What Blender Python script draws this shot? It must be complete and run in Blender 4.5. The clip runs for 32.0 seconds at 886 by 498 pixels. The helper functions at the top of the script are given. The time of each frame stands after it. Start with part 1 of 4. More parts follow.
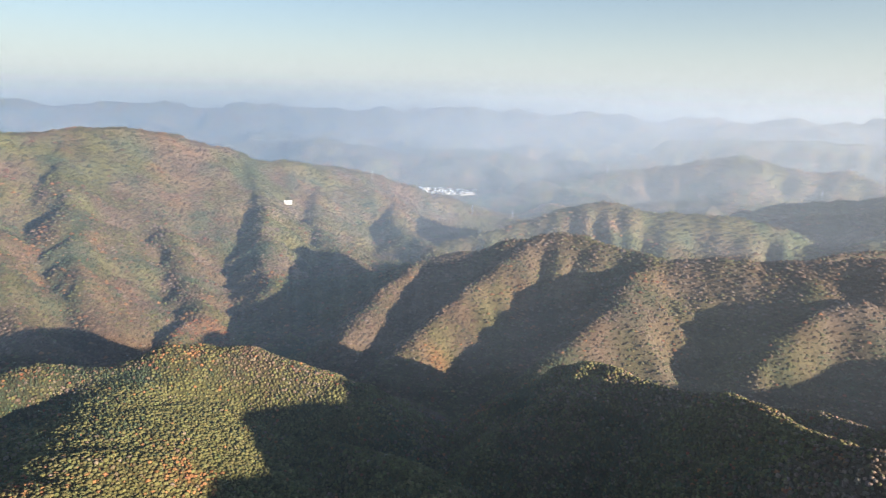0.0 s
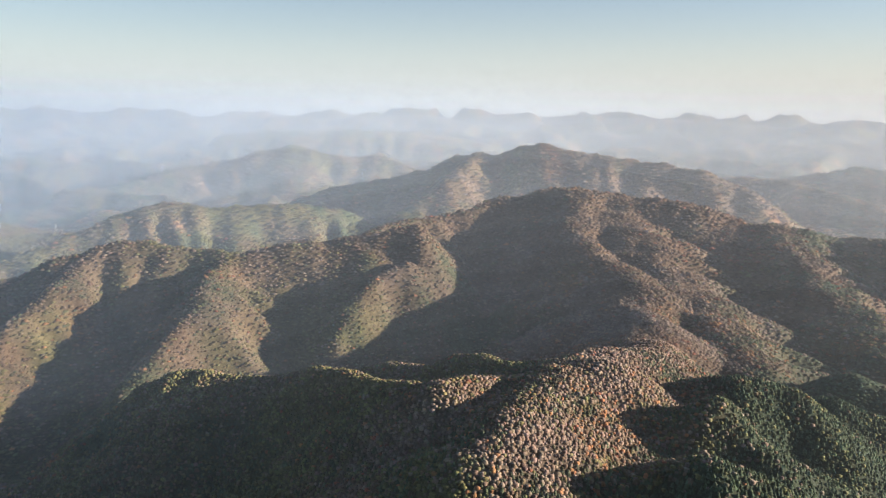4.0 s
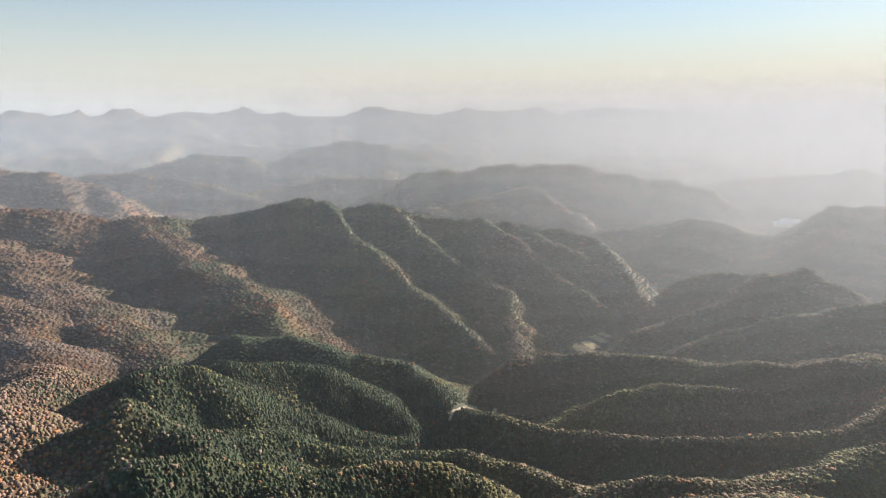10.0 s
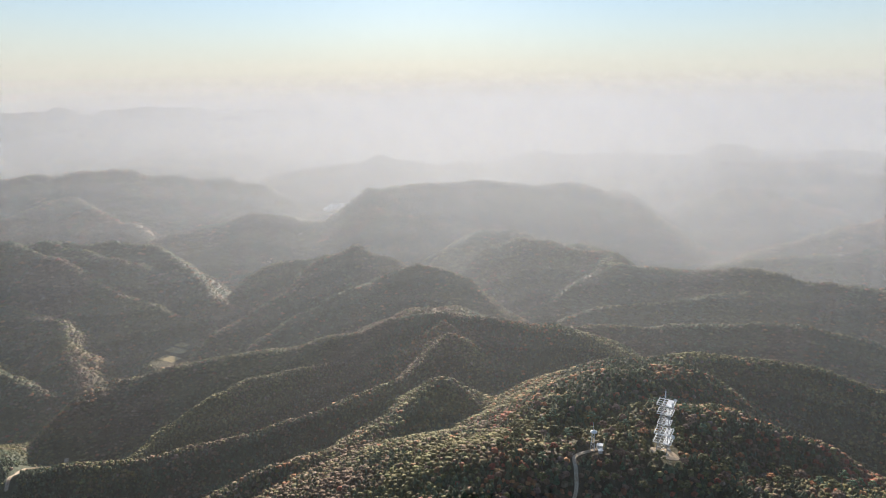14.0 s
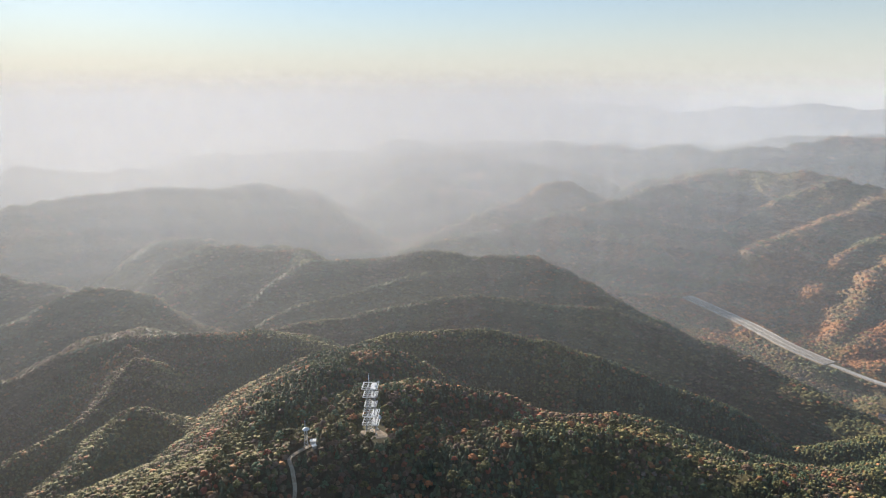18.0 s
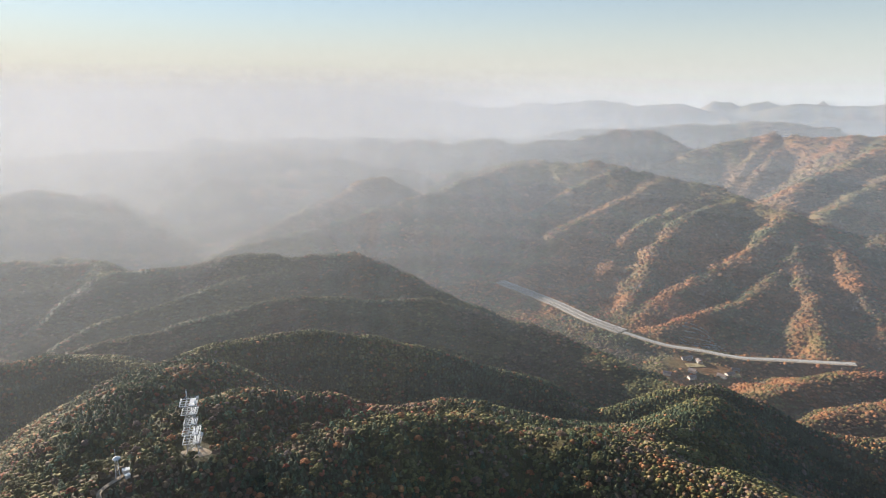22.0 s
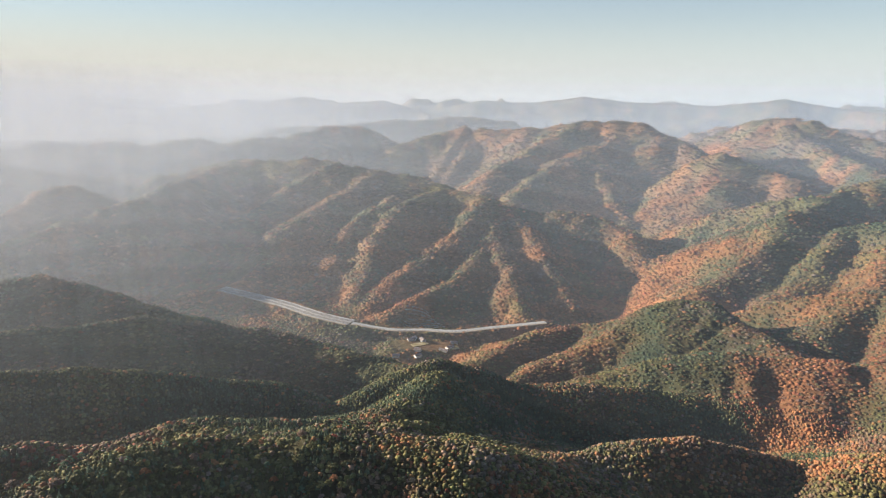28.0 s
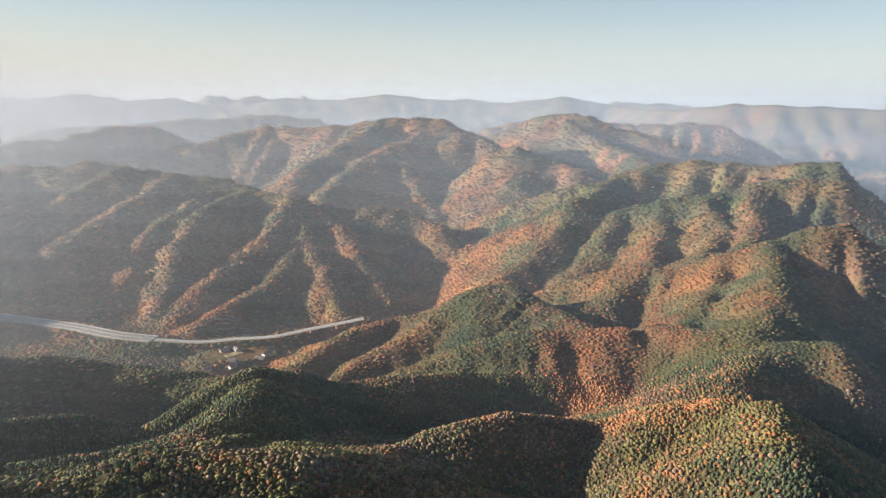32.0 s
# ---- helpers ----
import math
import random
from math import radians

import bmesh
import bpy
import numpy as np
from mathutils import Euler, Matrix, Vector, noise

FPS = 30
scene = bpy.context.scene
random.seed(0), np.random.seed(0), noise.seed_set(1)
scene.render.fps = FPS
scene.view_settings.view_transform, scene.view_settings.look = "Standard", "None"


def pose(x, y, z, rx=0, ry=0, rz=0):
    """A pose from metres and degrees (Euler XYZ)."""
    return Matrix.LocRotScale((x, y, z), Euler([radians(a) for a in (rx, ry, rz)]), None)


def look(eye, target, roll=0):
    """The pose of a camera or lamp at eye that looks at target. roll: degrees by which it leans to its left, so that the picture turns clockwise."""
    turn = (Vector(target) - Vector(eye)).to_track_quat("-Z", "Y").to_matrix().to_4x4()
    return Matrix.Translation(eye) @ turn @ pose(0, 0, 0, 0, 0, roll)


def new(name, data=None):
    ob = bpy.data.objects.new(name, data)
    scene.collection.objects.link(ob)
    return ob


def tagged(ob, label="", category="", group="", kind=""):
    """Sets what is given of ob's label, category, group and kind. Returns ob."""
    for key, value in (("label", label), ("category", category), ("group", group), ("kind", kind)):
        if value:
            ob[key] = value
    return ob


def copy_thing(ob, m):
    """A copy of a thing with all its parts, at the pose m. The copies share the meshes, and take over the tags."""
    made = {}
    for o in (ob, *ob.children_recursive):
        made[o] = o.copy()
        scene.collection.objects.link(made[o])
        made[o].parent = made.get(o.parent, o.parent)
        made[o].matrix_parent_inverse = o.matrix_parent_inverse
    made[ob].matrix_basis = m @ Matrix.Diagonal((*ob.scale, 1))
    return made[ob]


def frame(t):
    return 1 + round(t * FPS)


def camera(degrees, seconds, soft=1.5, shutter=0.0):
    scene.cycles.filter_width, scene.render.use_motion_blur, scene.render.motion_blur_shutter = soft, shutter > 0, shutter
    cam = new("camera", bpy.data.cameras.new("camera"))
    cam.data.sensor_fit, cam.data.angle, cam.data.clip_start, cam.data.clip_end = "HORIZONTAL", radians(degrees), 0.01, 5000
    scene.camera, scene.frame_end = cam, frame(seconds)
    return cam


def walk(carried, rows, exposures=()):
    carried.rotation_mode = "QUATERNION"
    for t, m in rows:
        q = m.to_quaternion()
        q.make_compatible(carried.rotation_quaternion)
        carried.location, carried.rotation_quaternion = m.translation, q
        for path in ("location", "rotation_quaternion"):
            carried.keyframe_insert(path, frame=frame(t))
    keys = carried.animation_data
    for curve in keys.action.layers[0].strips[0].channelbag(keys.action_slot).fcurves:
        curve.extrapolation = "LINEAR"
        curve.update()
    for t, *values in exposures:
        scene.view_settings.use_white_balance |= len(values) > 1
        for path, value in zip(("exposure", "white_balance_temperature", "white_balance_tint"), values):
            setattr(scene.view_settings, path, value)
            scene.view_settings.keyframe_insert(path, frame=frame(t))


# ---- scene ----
cam = camera(68.4, 32.0, 1.2)
EYE = (0.0, 0.0, 600.0)
# seconds, heading, pitch and roll of the hovering camera
TURNS = [
    (0, -0, -13.51, -1.13), (0.5, -3.29, -13.53, -1.1), (1, -8.74, -13.49, -1.06),
    (1.5, -13.76, -13.48, -0.99), (2, -18.46, -13.39, -0.92), (2.5, -23.15, -13.42, -0.92),
    (3, -27.92, -13.37, -0.79), (3.5, -32.68, -13.33, -0.81), (5.5, -51.67, -13.39, -0.58),
    (6, -56.22, -13.37, -0.54), (6.5, -60.35, -13.39, -0.49), (7, -64.36, -13.31, -0.37),
    (7.5, -68.66, -13.33, -0.3), (8, -72.95, -13.33, -0.25), (8.5, -77.33, -13.29, -0.24),
    (9, -81.6, -13.36, -0.14), (9.5, -86.05, -13.29, -0.06), (10, -90.61, -13.39, 0),
    (10.5, -95.36, -13.45, 0.06), (11, -100.03, -13.45, 0.11), (11.5, -104.8, -13.45, 0.15),
    (12, -109.62, -13.49, 0.08), (12.5, -114.43, -13.57, 0.11), (13, -119.23, -13.59, 0.22),
    (13.5, -124.13, -13.57, 0.11), (14, -128.48, -13.59, 0.19), (14.5, -132.49, -13.63, 0.17),
    (16.5, -147.34, -13.75, 0.13), (17, -151.11, -13.77, 0.13), (17.5, -153.96, -13.72, 0.15),
    (18, -155.89, -13.77, 0.18), (18.5, -157.58, -13.85, 0.05), (19, -159.6, -13.82, 0.11),
    (19.5, -161.72, -13.8, -0.03), (20, -163.78, -13.9, -0.06), (20.5, -165.85, -13.91, -0.08),
    (21, -167.82, -13.95, -0.13), (21.5, -169.89, -14, -0.15), (22, -171.96, -14.06, -0.17),
    (22.5, -174.02, -14.04, -0.19), (23, -176.09, -14.04, -0.21), (23.5, -178.2, -14.06, -0.32),
    (24, -180.27, -14.09, -0.34), (24.5, -182.24, -14.03, -0.39), (25, -184.31, -14.1, -0.41),
    (25.5, -186.37, -14.08, -0.44), (27.5, -194.54, -14.16, -0.6), (28, -196.61, -14.12, -0.65),
    (28.5, -198.67, -14.1, -0.71), (29, -200.83, -14.1, -0.75), (29.5, -202.85, -14.11, -0.72),
    (30, -204.91, -14.13, -0.8), (30.5, -207.07, -14.08, -0.87), (31, -209.09, -14.13, -0.86),
    (31.5, -211.2, -14.11, -0.85), (32, -213.36, -14.11, -0.95),
]
walk(cam, [(t, pose(*EYE, 90 + pitch, roll, yaw)) for t, yaw, pitch, roll in TURNS])

# ---- light ----
SUN_AZ, SUN_EL = 127.0, 11.0
sun = new("sun", bpy.data.lights.new("sun", "SUN"))
sun.data.energy, sun.data.angle, sun.data.color = 5.0, radians(0.6), (1.0, 0.89, 0.77)
to_sun = Vector((math.sin(radians(SUN_AZ)) * math.cos(radians(SUN_EL)),
                 math.cos(radians(SUN_AZ)) * math.cos(radians(SUN_EL)), math.sin(radians(SUN_EL))))
sun.matrix_world = look((0, 0, 3000), Vector((0, 0, 3000)) - to_sun)

world = bpy.data.worlds.new("world")
scene.world = world
world.use_nodes = True
wt = world.node_tree
sky = wt.nodes.new("ShaderNodeTexSky")
sky.sky_type, sky.sun_disc = "NISHITA", False
sky.sun_elevation, sky.sun_rotation = radians(SUN_EL), radians(SUN_AZ)
sky.altitude, sky.air_density, sky.dust_density, sky.ozone_density = 500, 1.0, 0.08, 3.5
# pale haze veils the sky near the horizon and thins out upwards
way, cut, fade = wt.nodes.new("ShaderNodeTexCoord"), wt.nodes.new("ShaderNodeSeparateXYZ"), wt.nodes.new("ShaderNodeMapRange")
fade.inputs[1].default_value, fade.inputs[2].default_value = -0.02, 0.48
thin = wt.nodes.new("ShaderNodeValToRGB")
thin.color_ramp.interpolation = "B_SPLINE"
for place, share in ((0.0, 0.97), (0.10, 0.90), (0.22, 0.55), (0.38, 0.25), (1.0, 0.0)):
    step = thin.color_ramp.elements[0] if place == 0 else thin.color_ramp.elements[-1] if place == 1 else thin.color_ramp.elements.new(place)
    step.color = (share, share, share, 1)
veil = wt.nodes.new("ShaderNodeMixRGB")
dim = wt.nodes.new("ShaderNodeVectorMath")
dim.operation = "SCALE"
dim.inputs["Scale"].default_value = 0.062
# the haze is creamy under the sun and cooler away from it
towards, warm = wt.nodes.new("ShaderNodeVectorMath"), wt.nodes.new("ShaderNodeMapRange")
towards.operation, towards.inputs[1].default_value = "DOT_PRODUCT", tuple(to_sun)
warm.interpolation_type = "SMOOTHSTEP"
warm.inputs[1].default_value, warm.inputs[2].default_value = -0.3, 1.0
glow = wt.nodes.new("ShaderNodeMixRGB")
glow.inputs[1].default_value, glow.inputs[2].default_value = (0.298, 0.318, 0.318, 1), (0.305, 0.287, 0.260, 1)
wt.links.new(way.outputs["Generated"], towards.inputs[0]), wt.links.new(towards.outputs["Value"], warm.inputs[0])
wt.links.new(warm.outputs[0], glow.inputs[0]), wt.links.new(glow.outputs[0], veil.inputs[2])
wt.links.new(way.outputs["Generated"], cut.inputs[0]), wt.links.new(cut.outputs[2], fade.inputs[0])
wt.links.new(sky.outputs[0], dim.inputs[0]), wt.links.new(dim.outputs[0], veil.inputs[1])
wt.links.new(fade.outputs[0], thin.inputs[0]), wt.links.new(thin.outputs[0], veil.inputs[0]), wt.links.new(veil.outputs[0], wt.nodes["Background"].inputs[0])
wt.nodes["Background"].inputs[1].default_value = 1.0
scene.view_settings.exposure = 1.3
scene.cycles.transparent_max_bounces = 64


# ---- materials ----
def material(name, rough=0.9):
    m = bpy.data.materials.new(name)
    m.use_nodes = True
    p = m.node_tree.nodes["Principled BSDF"]
    p.inputs["Roughness"].default_value = rough
    p.inputs["Specular IOR Level"].default_value = 0.15
    return m, m.node_tree, p


def noise_node(tree, scale, detail=3.0):
    tc = tree.nodes.new("ShaderNodeNewGeometry")
    n = tree.nodes.new("ShaderNodeTexNoise")
    n.inputs["Scale"].default_value, n.inputs["Detail"].default_value = scale, detail
    tree.links.new(tc.outputs["Position"], n.inputs["Vector"])
    return n


def speckled(name, colour, second, scale, rough=0.85, metal=0.0, bump=0.0):
    """A plain surface whose colour wanders between two tones."""
    m, tree, p = material(name, rough)
    n = noise_node(tree, scale, 5)
    ramp = tree.nodes.new("ShaderNodeValToRGB")
    ramp.color_ramp.elements[0].position, ramp.color_ramp.elements[1].position = 0.35, 0.7
    ramp.color_ramp.elements[0].color, ramp.color_ramp.elements[1].color = (*colour, 1), (*second, 1)
    tree.links.new(n.outputs["Fac"], ramp.inputs[0])
    tree.links.new(ramp.outputs[0], p.inputs["Base Color"])
    p.inputs["Metallic"].default_value = metal
    if bump:
        b = tree.nodes.new("ShaderNodeBump")
        b.inputs["Strength"].default_value, b.inputs["Distance"].default_value = bump, 0.05
        tree.links.new(n.outputs["Fac"], b.inputs["Height"])
        tree.links.new(b.outputs[0], p.inputs["Normal"])
    return m


def leafy(name, attribute, fine, bump):
    """Foliage or forest floor: the species' colour, broken up at two sizes."""
    m, tree, p = material(name, 0.9)
    a = tree.nodes.new("ShaderNodeAttribute")
    a.attribute_name = attribute
    small, big = noise_node(tree, fine, 4), noise_node(tree, fine / 14, 3)
    add = tree.nodes.new("ShaderNodeMath")
    add.operation = "ADD"
    tree.links.new(small.outputs["Fac"], add.inputs[0]), tree.links.new(big.outputs["Fac"], add.inputs[1])
    lift = tree.nodes.new("ShaderNodeMapRange")
    lift.inputs[1].default_value, lift.inputs[2].default_value = 0.6, 1.4
    lift.inputs[3].default_value, lift.inputs[4].default_value = 0.5, 1.5
    tree.links.new(add.outputs[0], lift.inputs[0])
    mul = tree.nodes.new("ShaderNodeVectorMath")
    mul.operation = "SCALE"
    tree.links.new(a.outputs["Color"], mul.inputs[0]), tree.links.new(lift.outputs[0], mul.inputs["Scale"])
    tree.links.new(mul.outputs[0], p.inputs["Base Color"])
    b = tree.nodes.new("ShaderNodeBump")
    b.inputs["Strength"].default_value, b.inputs["Distance"].default_value = bump, 1.5
    tree.links.new(small.outputs["Fac"], b.inputs["Height"]), tree.links.new(b.outputs[0], p.inputs["Normal"])
    return m


CONCRETE = speckled("concrete", (0.42, 0.40, 0.36), (0.55, 0.53, 0.48), 0.4, 0.85, bump=0.3)
ASPHALT = speckled("worn_asphalt", (0.26, 0.235, 0.20), (0.38, 0.345, 0.30), 0.25, 0.8, bump=0.2)
GRAVEL = speckled("bare_earth", (0.36, 0.27, 0.18), (0.55, 0.45, 0.33), 0.5, 0.95, bump=0.6)
PAINT = speckled("road_paint", (0.70, 0.70, 0.68), (0.82, 0.82, 0.80), 1.5, 0.6)
STEEL = speckled("galvanised_steel", (0.62, 0.64, 0.64), (0.78, 0.79, 0.78), 1.2, 0.5, metal=0.15)
FRAME_STEEL = speckled("weathered_steel", (0.26, 0.27, 0.27), (0.38, 0.39, 0.39), 1.2, 0.6, metal=0.1)
WHITE = speckled("white_coating", (0.72, 0.73, 0.72), (0.84, 0.84, 0.82), 0.8, 0.5)
WALL = speckled("pale_render", (0.55, 0.52, 0.46), (0.75, 0.73, 0.68), 0.15, 0.85)
ROOF = speckled("roof_tiles", (0.22, 0.17, 0.15), (0.34, 0.28, 0.25), 0.9, 0.7, bump=0.4)
ROOF_BLUE = speckled("blue_roof_sheet", (0.20, 0.30, 0.45), (0.30, 0.40, 0.55), 0.4, 0.5)
GLASS = speckled("dark_glass", (0.03, 0.04, 0.05), (0.06, 0.07, 0.08), 0.3, 0.1)
STRAW = speckled("dry_stubble", (0.34, 0.26, 0.12), (0.50, 0.40, 0.22), 0.08, 0.95, bump=0.5)
BARK = speckled("bark", (0.10, 0.07, 0.05), (0.18, 0.13, 0.09), 3.0, 0.95, bump=0.6)
FOLIAGE = leafy("foliage", "leaf", 0.9, 0.5)
FOREST_FLOOR = leafy("forest_floor", "leaf", 0.12, 1.0)


def air(name, alpha, low, high):
    """An added sheet that stands in for misty air: nearly clear, thinning out with height, and lit by sun and sky from
    behind.
    """
    m = bpy.data.materials.new(name)
    m.use_nodes = True
    tree = m.node_tree
    tree.nodes.clear()
    out = tree.nodes.new("ShaderNodeOutputMaterial")
    mix, clear = tree.nodes.new("ShaderNodeMixShader"), tree.nodes.new("ShaderNodeBsdfTransparent")
    lit, back, fore = tree.nodes.new("ShaderNodeMixShader"), tree.nodes.new("ShaderNodeBsdfTranslucent"), tree.nodes.new("ShaderNodeBsdfDiffuse")
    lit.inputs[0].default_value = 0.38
    # haze light put into the tints: neutral toward the sun, blue away from it
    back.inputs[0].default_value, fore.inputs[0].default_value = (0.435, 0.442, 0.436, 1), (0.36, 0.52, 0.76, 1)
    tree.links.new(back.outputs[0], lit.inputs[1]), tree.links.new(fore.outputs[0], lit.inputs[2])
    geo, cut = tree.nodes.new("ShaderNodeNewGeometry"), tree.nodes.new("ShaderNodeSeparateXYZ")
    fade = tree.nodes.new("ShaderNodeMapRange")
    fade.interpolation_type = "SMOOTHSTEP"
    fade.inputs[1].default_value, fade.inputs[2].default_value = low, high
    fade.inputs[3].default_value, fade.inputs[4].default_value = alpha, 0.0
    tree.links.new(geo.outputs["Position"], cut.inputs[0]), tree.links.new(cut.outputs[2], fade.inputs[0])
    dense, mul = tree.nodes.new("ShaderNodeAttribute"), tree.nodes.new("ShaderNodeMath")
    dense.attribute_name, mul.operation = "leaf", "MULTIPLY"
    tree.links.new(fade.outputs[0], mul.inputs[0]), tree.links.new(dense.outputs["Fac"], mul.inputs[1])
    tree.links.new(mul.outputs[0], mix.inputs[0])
    tree.links.new(clear.outputs[0], mix.inputs[1]), tree.links.new(lit.outputs[0], mix.inputs[2])
    tree.links.new(mix.outputs[0], out.inputs[0])
    return m


# ---- the lie of the land: slope of the flanks, roundness of the crest, spacing of the gullies, crest line ----
CRESTS = {}
CRESTS["west_mountain"] = (0.6, 20, 110, [(-1172, 1300, 428), (-1045, 1563, 490), (-856, 1752, 496), (-763, 1849, 468), (-640, 1948, 428), (-546, 2028, 383), (-341, 2173, 348), (-160, 2274, 292), (39, 2300, 236), (245, 2317, 176)])
CRESTS["west_spur_a"] = (0.71, 20, 90, [(-750, 1811, 440), (-664, 1510, 307), (-522, 1299, 243), (-434, 1140, 190)])
CRESTS["west_spur_b"] = (0.71, 20, 90, [(-593, 1952, 390), (-459, 1689, 308), (-393, 1427, 251), (-337, 1255, 217)])
CRESTS["west_spur_c"] = (0.71, 20, 90, [(-949, 1623, 472), (-745, 1302, 344), (-639, 1132, 274), (-550, 987, 213)])
CRESTS["west_spur_d"] = (0.71, 20, 90, [(-396, 2062, 320), (-333, 1718, 245), (-204, 1436, 213)])
CRESTS["west_spur_e"] = (0.71, 20, 90, [(-1105, 1421, 440), (-864, 1165, 347), (-718, 1023, 284), (-617, 910, 232)])
CRESTS["west_spur_f"] = (0.71, 20, 90, [(-173, 2193, 268), (-133, 1895, 213), (-13, 1700, 193)])
CRESTS["mid_ridge"] = (0.9, 14, 110, [(-445, 1061, 187), (-455, 1154, 185), (-443, 1296, 190), (-328, 1310, 211), (-207, 1294, 230), (-87, 1247, 256), (-20, 1200, 290), (64, 1173, 312), (124, 1153, 341), (197, 1133, 353), (258, 1111, 353), (309, 1077, 343), (371, 1030, 337), (451, 1004, 350), (524, 973, 357), (570, 946, 358), (640, 907, 383)])
CRESTS["mid_ridge_top"] = (1.0, 14, 110, [(487, 997, 354), (549, 999, 346), (701, 1023, 360), (787, 1022, 362), (877, 1013, 378), (970, 995, 391), (1049, 972, 412), (1089, 942, 413)])
CRESTS["mid_spur_a"] = (0.8, 14, 70, [(-36, 1199, 287), (-86, 1087, 262), (-126, 1007, 241), (-154, 948, 217), (-168, 900, 191)])
CRESTS["mid_spur_b"] = (0.8, 14, 70, [(173, 1137, 348), (98, 1076, 315), (21, 1000, 267), (-31, 939, 237), (-79, 897, 212), (-118, 842, 188)])
CRESTS["mid_spur_c"] = (0.85, 14, 70, [(357, 1030, 336), (274, 936, 312), (225, 897, 280), (171, 858, 251), (135, 824, 227)])
CRESTS["mid_spur_e"] = (1.1, 14, 70, [(586, 859, 330), (523, 852, 311), (463, 835, 285), (430, 808, 258)])
CRESTS["near_ridge_c"] = (0.85, 15, 80, [(376, 330, 371), (355, 380, 362), (286, 373, 380), (281, 401, 368), (280, 438, 356), (276, 504, 342), (269, 542, 336), (238, 594, 317), (219, 622, 311), (193, 657, 311), (167, 675, 309), (138, 686, 300), (100, 683, 274), (62, 667, 244)])
CRESTS["near_c_back"] = (0.85, 15, 80, [(390, 344, 370), (398, 394, 355), (416, 460, 339), (408, 493, 331), (387, 522, 317), (369, 571, 308), (336, 603, 295)])
CRESTS["west_fore_hill"] = (0.7, 24, 100, [(-484, 506, 362), (-455, 545, 345), (-422, 583, 326), (-405, 608, 323), (-380, 623, 317), (-343, 639, 308), (-320, 656, 314), (-298, 677, 320), (-271, 689, 314), (-223, 695, 304), (-175, 683, 296), (-136, 677, 292), (-101, 657, 287)])
CRESTS["fore_knob"] = (0.85, 15.3, 60, [(-5, 470, 288), (-25, 499, 290), (-57, 527, 280), (-112, 579, 261)])
CRESTS["main_ridge"] = (0.66, 40, 100, [(268, 297, 327), (327, 309, 355), (369, 323, 367), (433, 339, 368), (425, 365, 362), (496, 373, 356), (580, 373, 337), (638, 431, 322), (702, 461, 318), (756, 542, 315), (822, 570, 326), (868, 676, 334), (929, 806, 354), (1059, 916, 412)])
CRESTS["main_ridge_east"] = (0.64, 30, 120, [(1043, 934, 416), (1121, 872, 403), (1257, 723, 373), (1326, 588, 344), (1410, 513, 317), (1449, 423, 335)])
CRESTS["north_peak"] = (0.71, 20, 150, [(846, 1922, 253), (985, 1911, 294), (1118, 1836, 322), (1283, 1787, 362), (1380, 1713, 409), (1487, 1621, 407), (1579, 1532, 446), (1678, 1423, 431), (1760, 1320, 418), (1846, 1196, 382), (1906, 1099, 370), (1943, 1032, 338), (2013, 936, 261), (2114, 770, 191)])
CRESTS["north_front"] = (0.71, 14, 100, [(13, 1750, 202), (211, 1767, 259), (354, 1765, 302), (482, 1734, 322), (581, 1704, 302), (711, 1654, 308), (904, 1614, 276)])
CRESTS["north_spur"] = (0.71, 14, 100, [(1420, 1667, 417), (1192, 1544, 337), (1042, 1529, 282)])
CRESTS["east_peak"] = (0.88, 14, 200, [(1405, 526, 321), (1445, 403, 347), (1466, 316, 369), (1501, 240, 342), (1534, 136, 339), (1559, 42, 311), (1569, -66, 304), (1571, -173, 300), (1575, -279, 277), (1515, -370, 260)])
CRESTS["east_spur_a"] = (0.7, 14, 120, [(1459, 251, 357), (1378, 185, 311), (1247, 92, 259), (1160, 13, 228), (1079, -47, 207), (1006, -91, 191)])
CRESTS["east_spur_b"] = (0.7, 14, 110, [(1527, 96, 335), (1380, -10, 273), (1287, -90, 235), (1232, -143, 222), (1131, -140, 204), (1007, -130, 188)])
CRESTS["east_spur_c"] = (0.7, 14, 110, [(1556, -107, 308), (1416, -200, 264), (1273, -262, 226), (1143, -333, 199)])
CRESTS["east_spur_d"] = (0.7, 14, 110, [(1570, -177, 298), (1440, -293, 258), (1326, -381, 223), (1236, -403, 202)])
CRESTS["east_spur_e"] = (0.88, 13, 120, [(1515, -370, 260), (1339, -409, 244), (1165, -396, 219)])
CRESTS["brown_shoulder"] = (0.5, 50, 90, [(1310, 622, 350), (1184, 486, 317), (1080, 366, 291), (991, 282, 275)])
CRESTS["brown_shoulder_b"] = (0.5, 70, 90, [(1097, 854, 389), (950, 613, 322), (843, 460, 294), (746, 363, 290)])
CRESTS["green_spur_k"] = (0.7, 12, 90, [(780, 252, 302), (805, 201, 294), (790, 126, 274), (799, 39, 258), (720, 2, 256), (690, -18, 249)])
CRESTS["green_spur_l"] = (0.7, 12, 70, [(643, 221, 329), (679, 171, 310), (687, 136, 300), (685, 85, 273), (659, 33, 251)])
CRESTS["green_spur_m"] = (0.7, 12, 70, [(538, 266, 360), (574, 235, 350), (563, 207, 332), (574, 175, 309), (598, 121, 284), (606, 71, 260), (619, 31, 249)])
CRESTS["green_spur_n"] = (0.7, 12, 70, [(462, 239, 370), (465, 209, 347), (500, 177, 323), (532, 139, 299), (538, 89, 282), (558, 50, 269)])
CRESTS["low_spur_a"] = (0.78, 12, 80, [(385, 107, 348), (413, 77, 338), (438, 42, 328), (450, 1, 315), (449, -24, 305)])
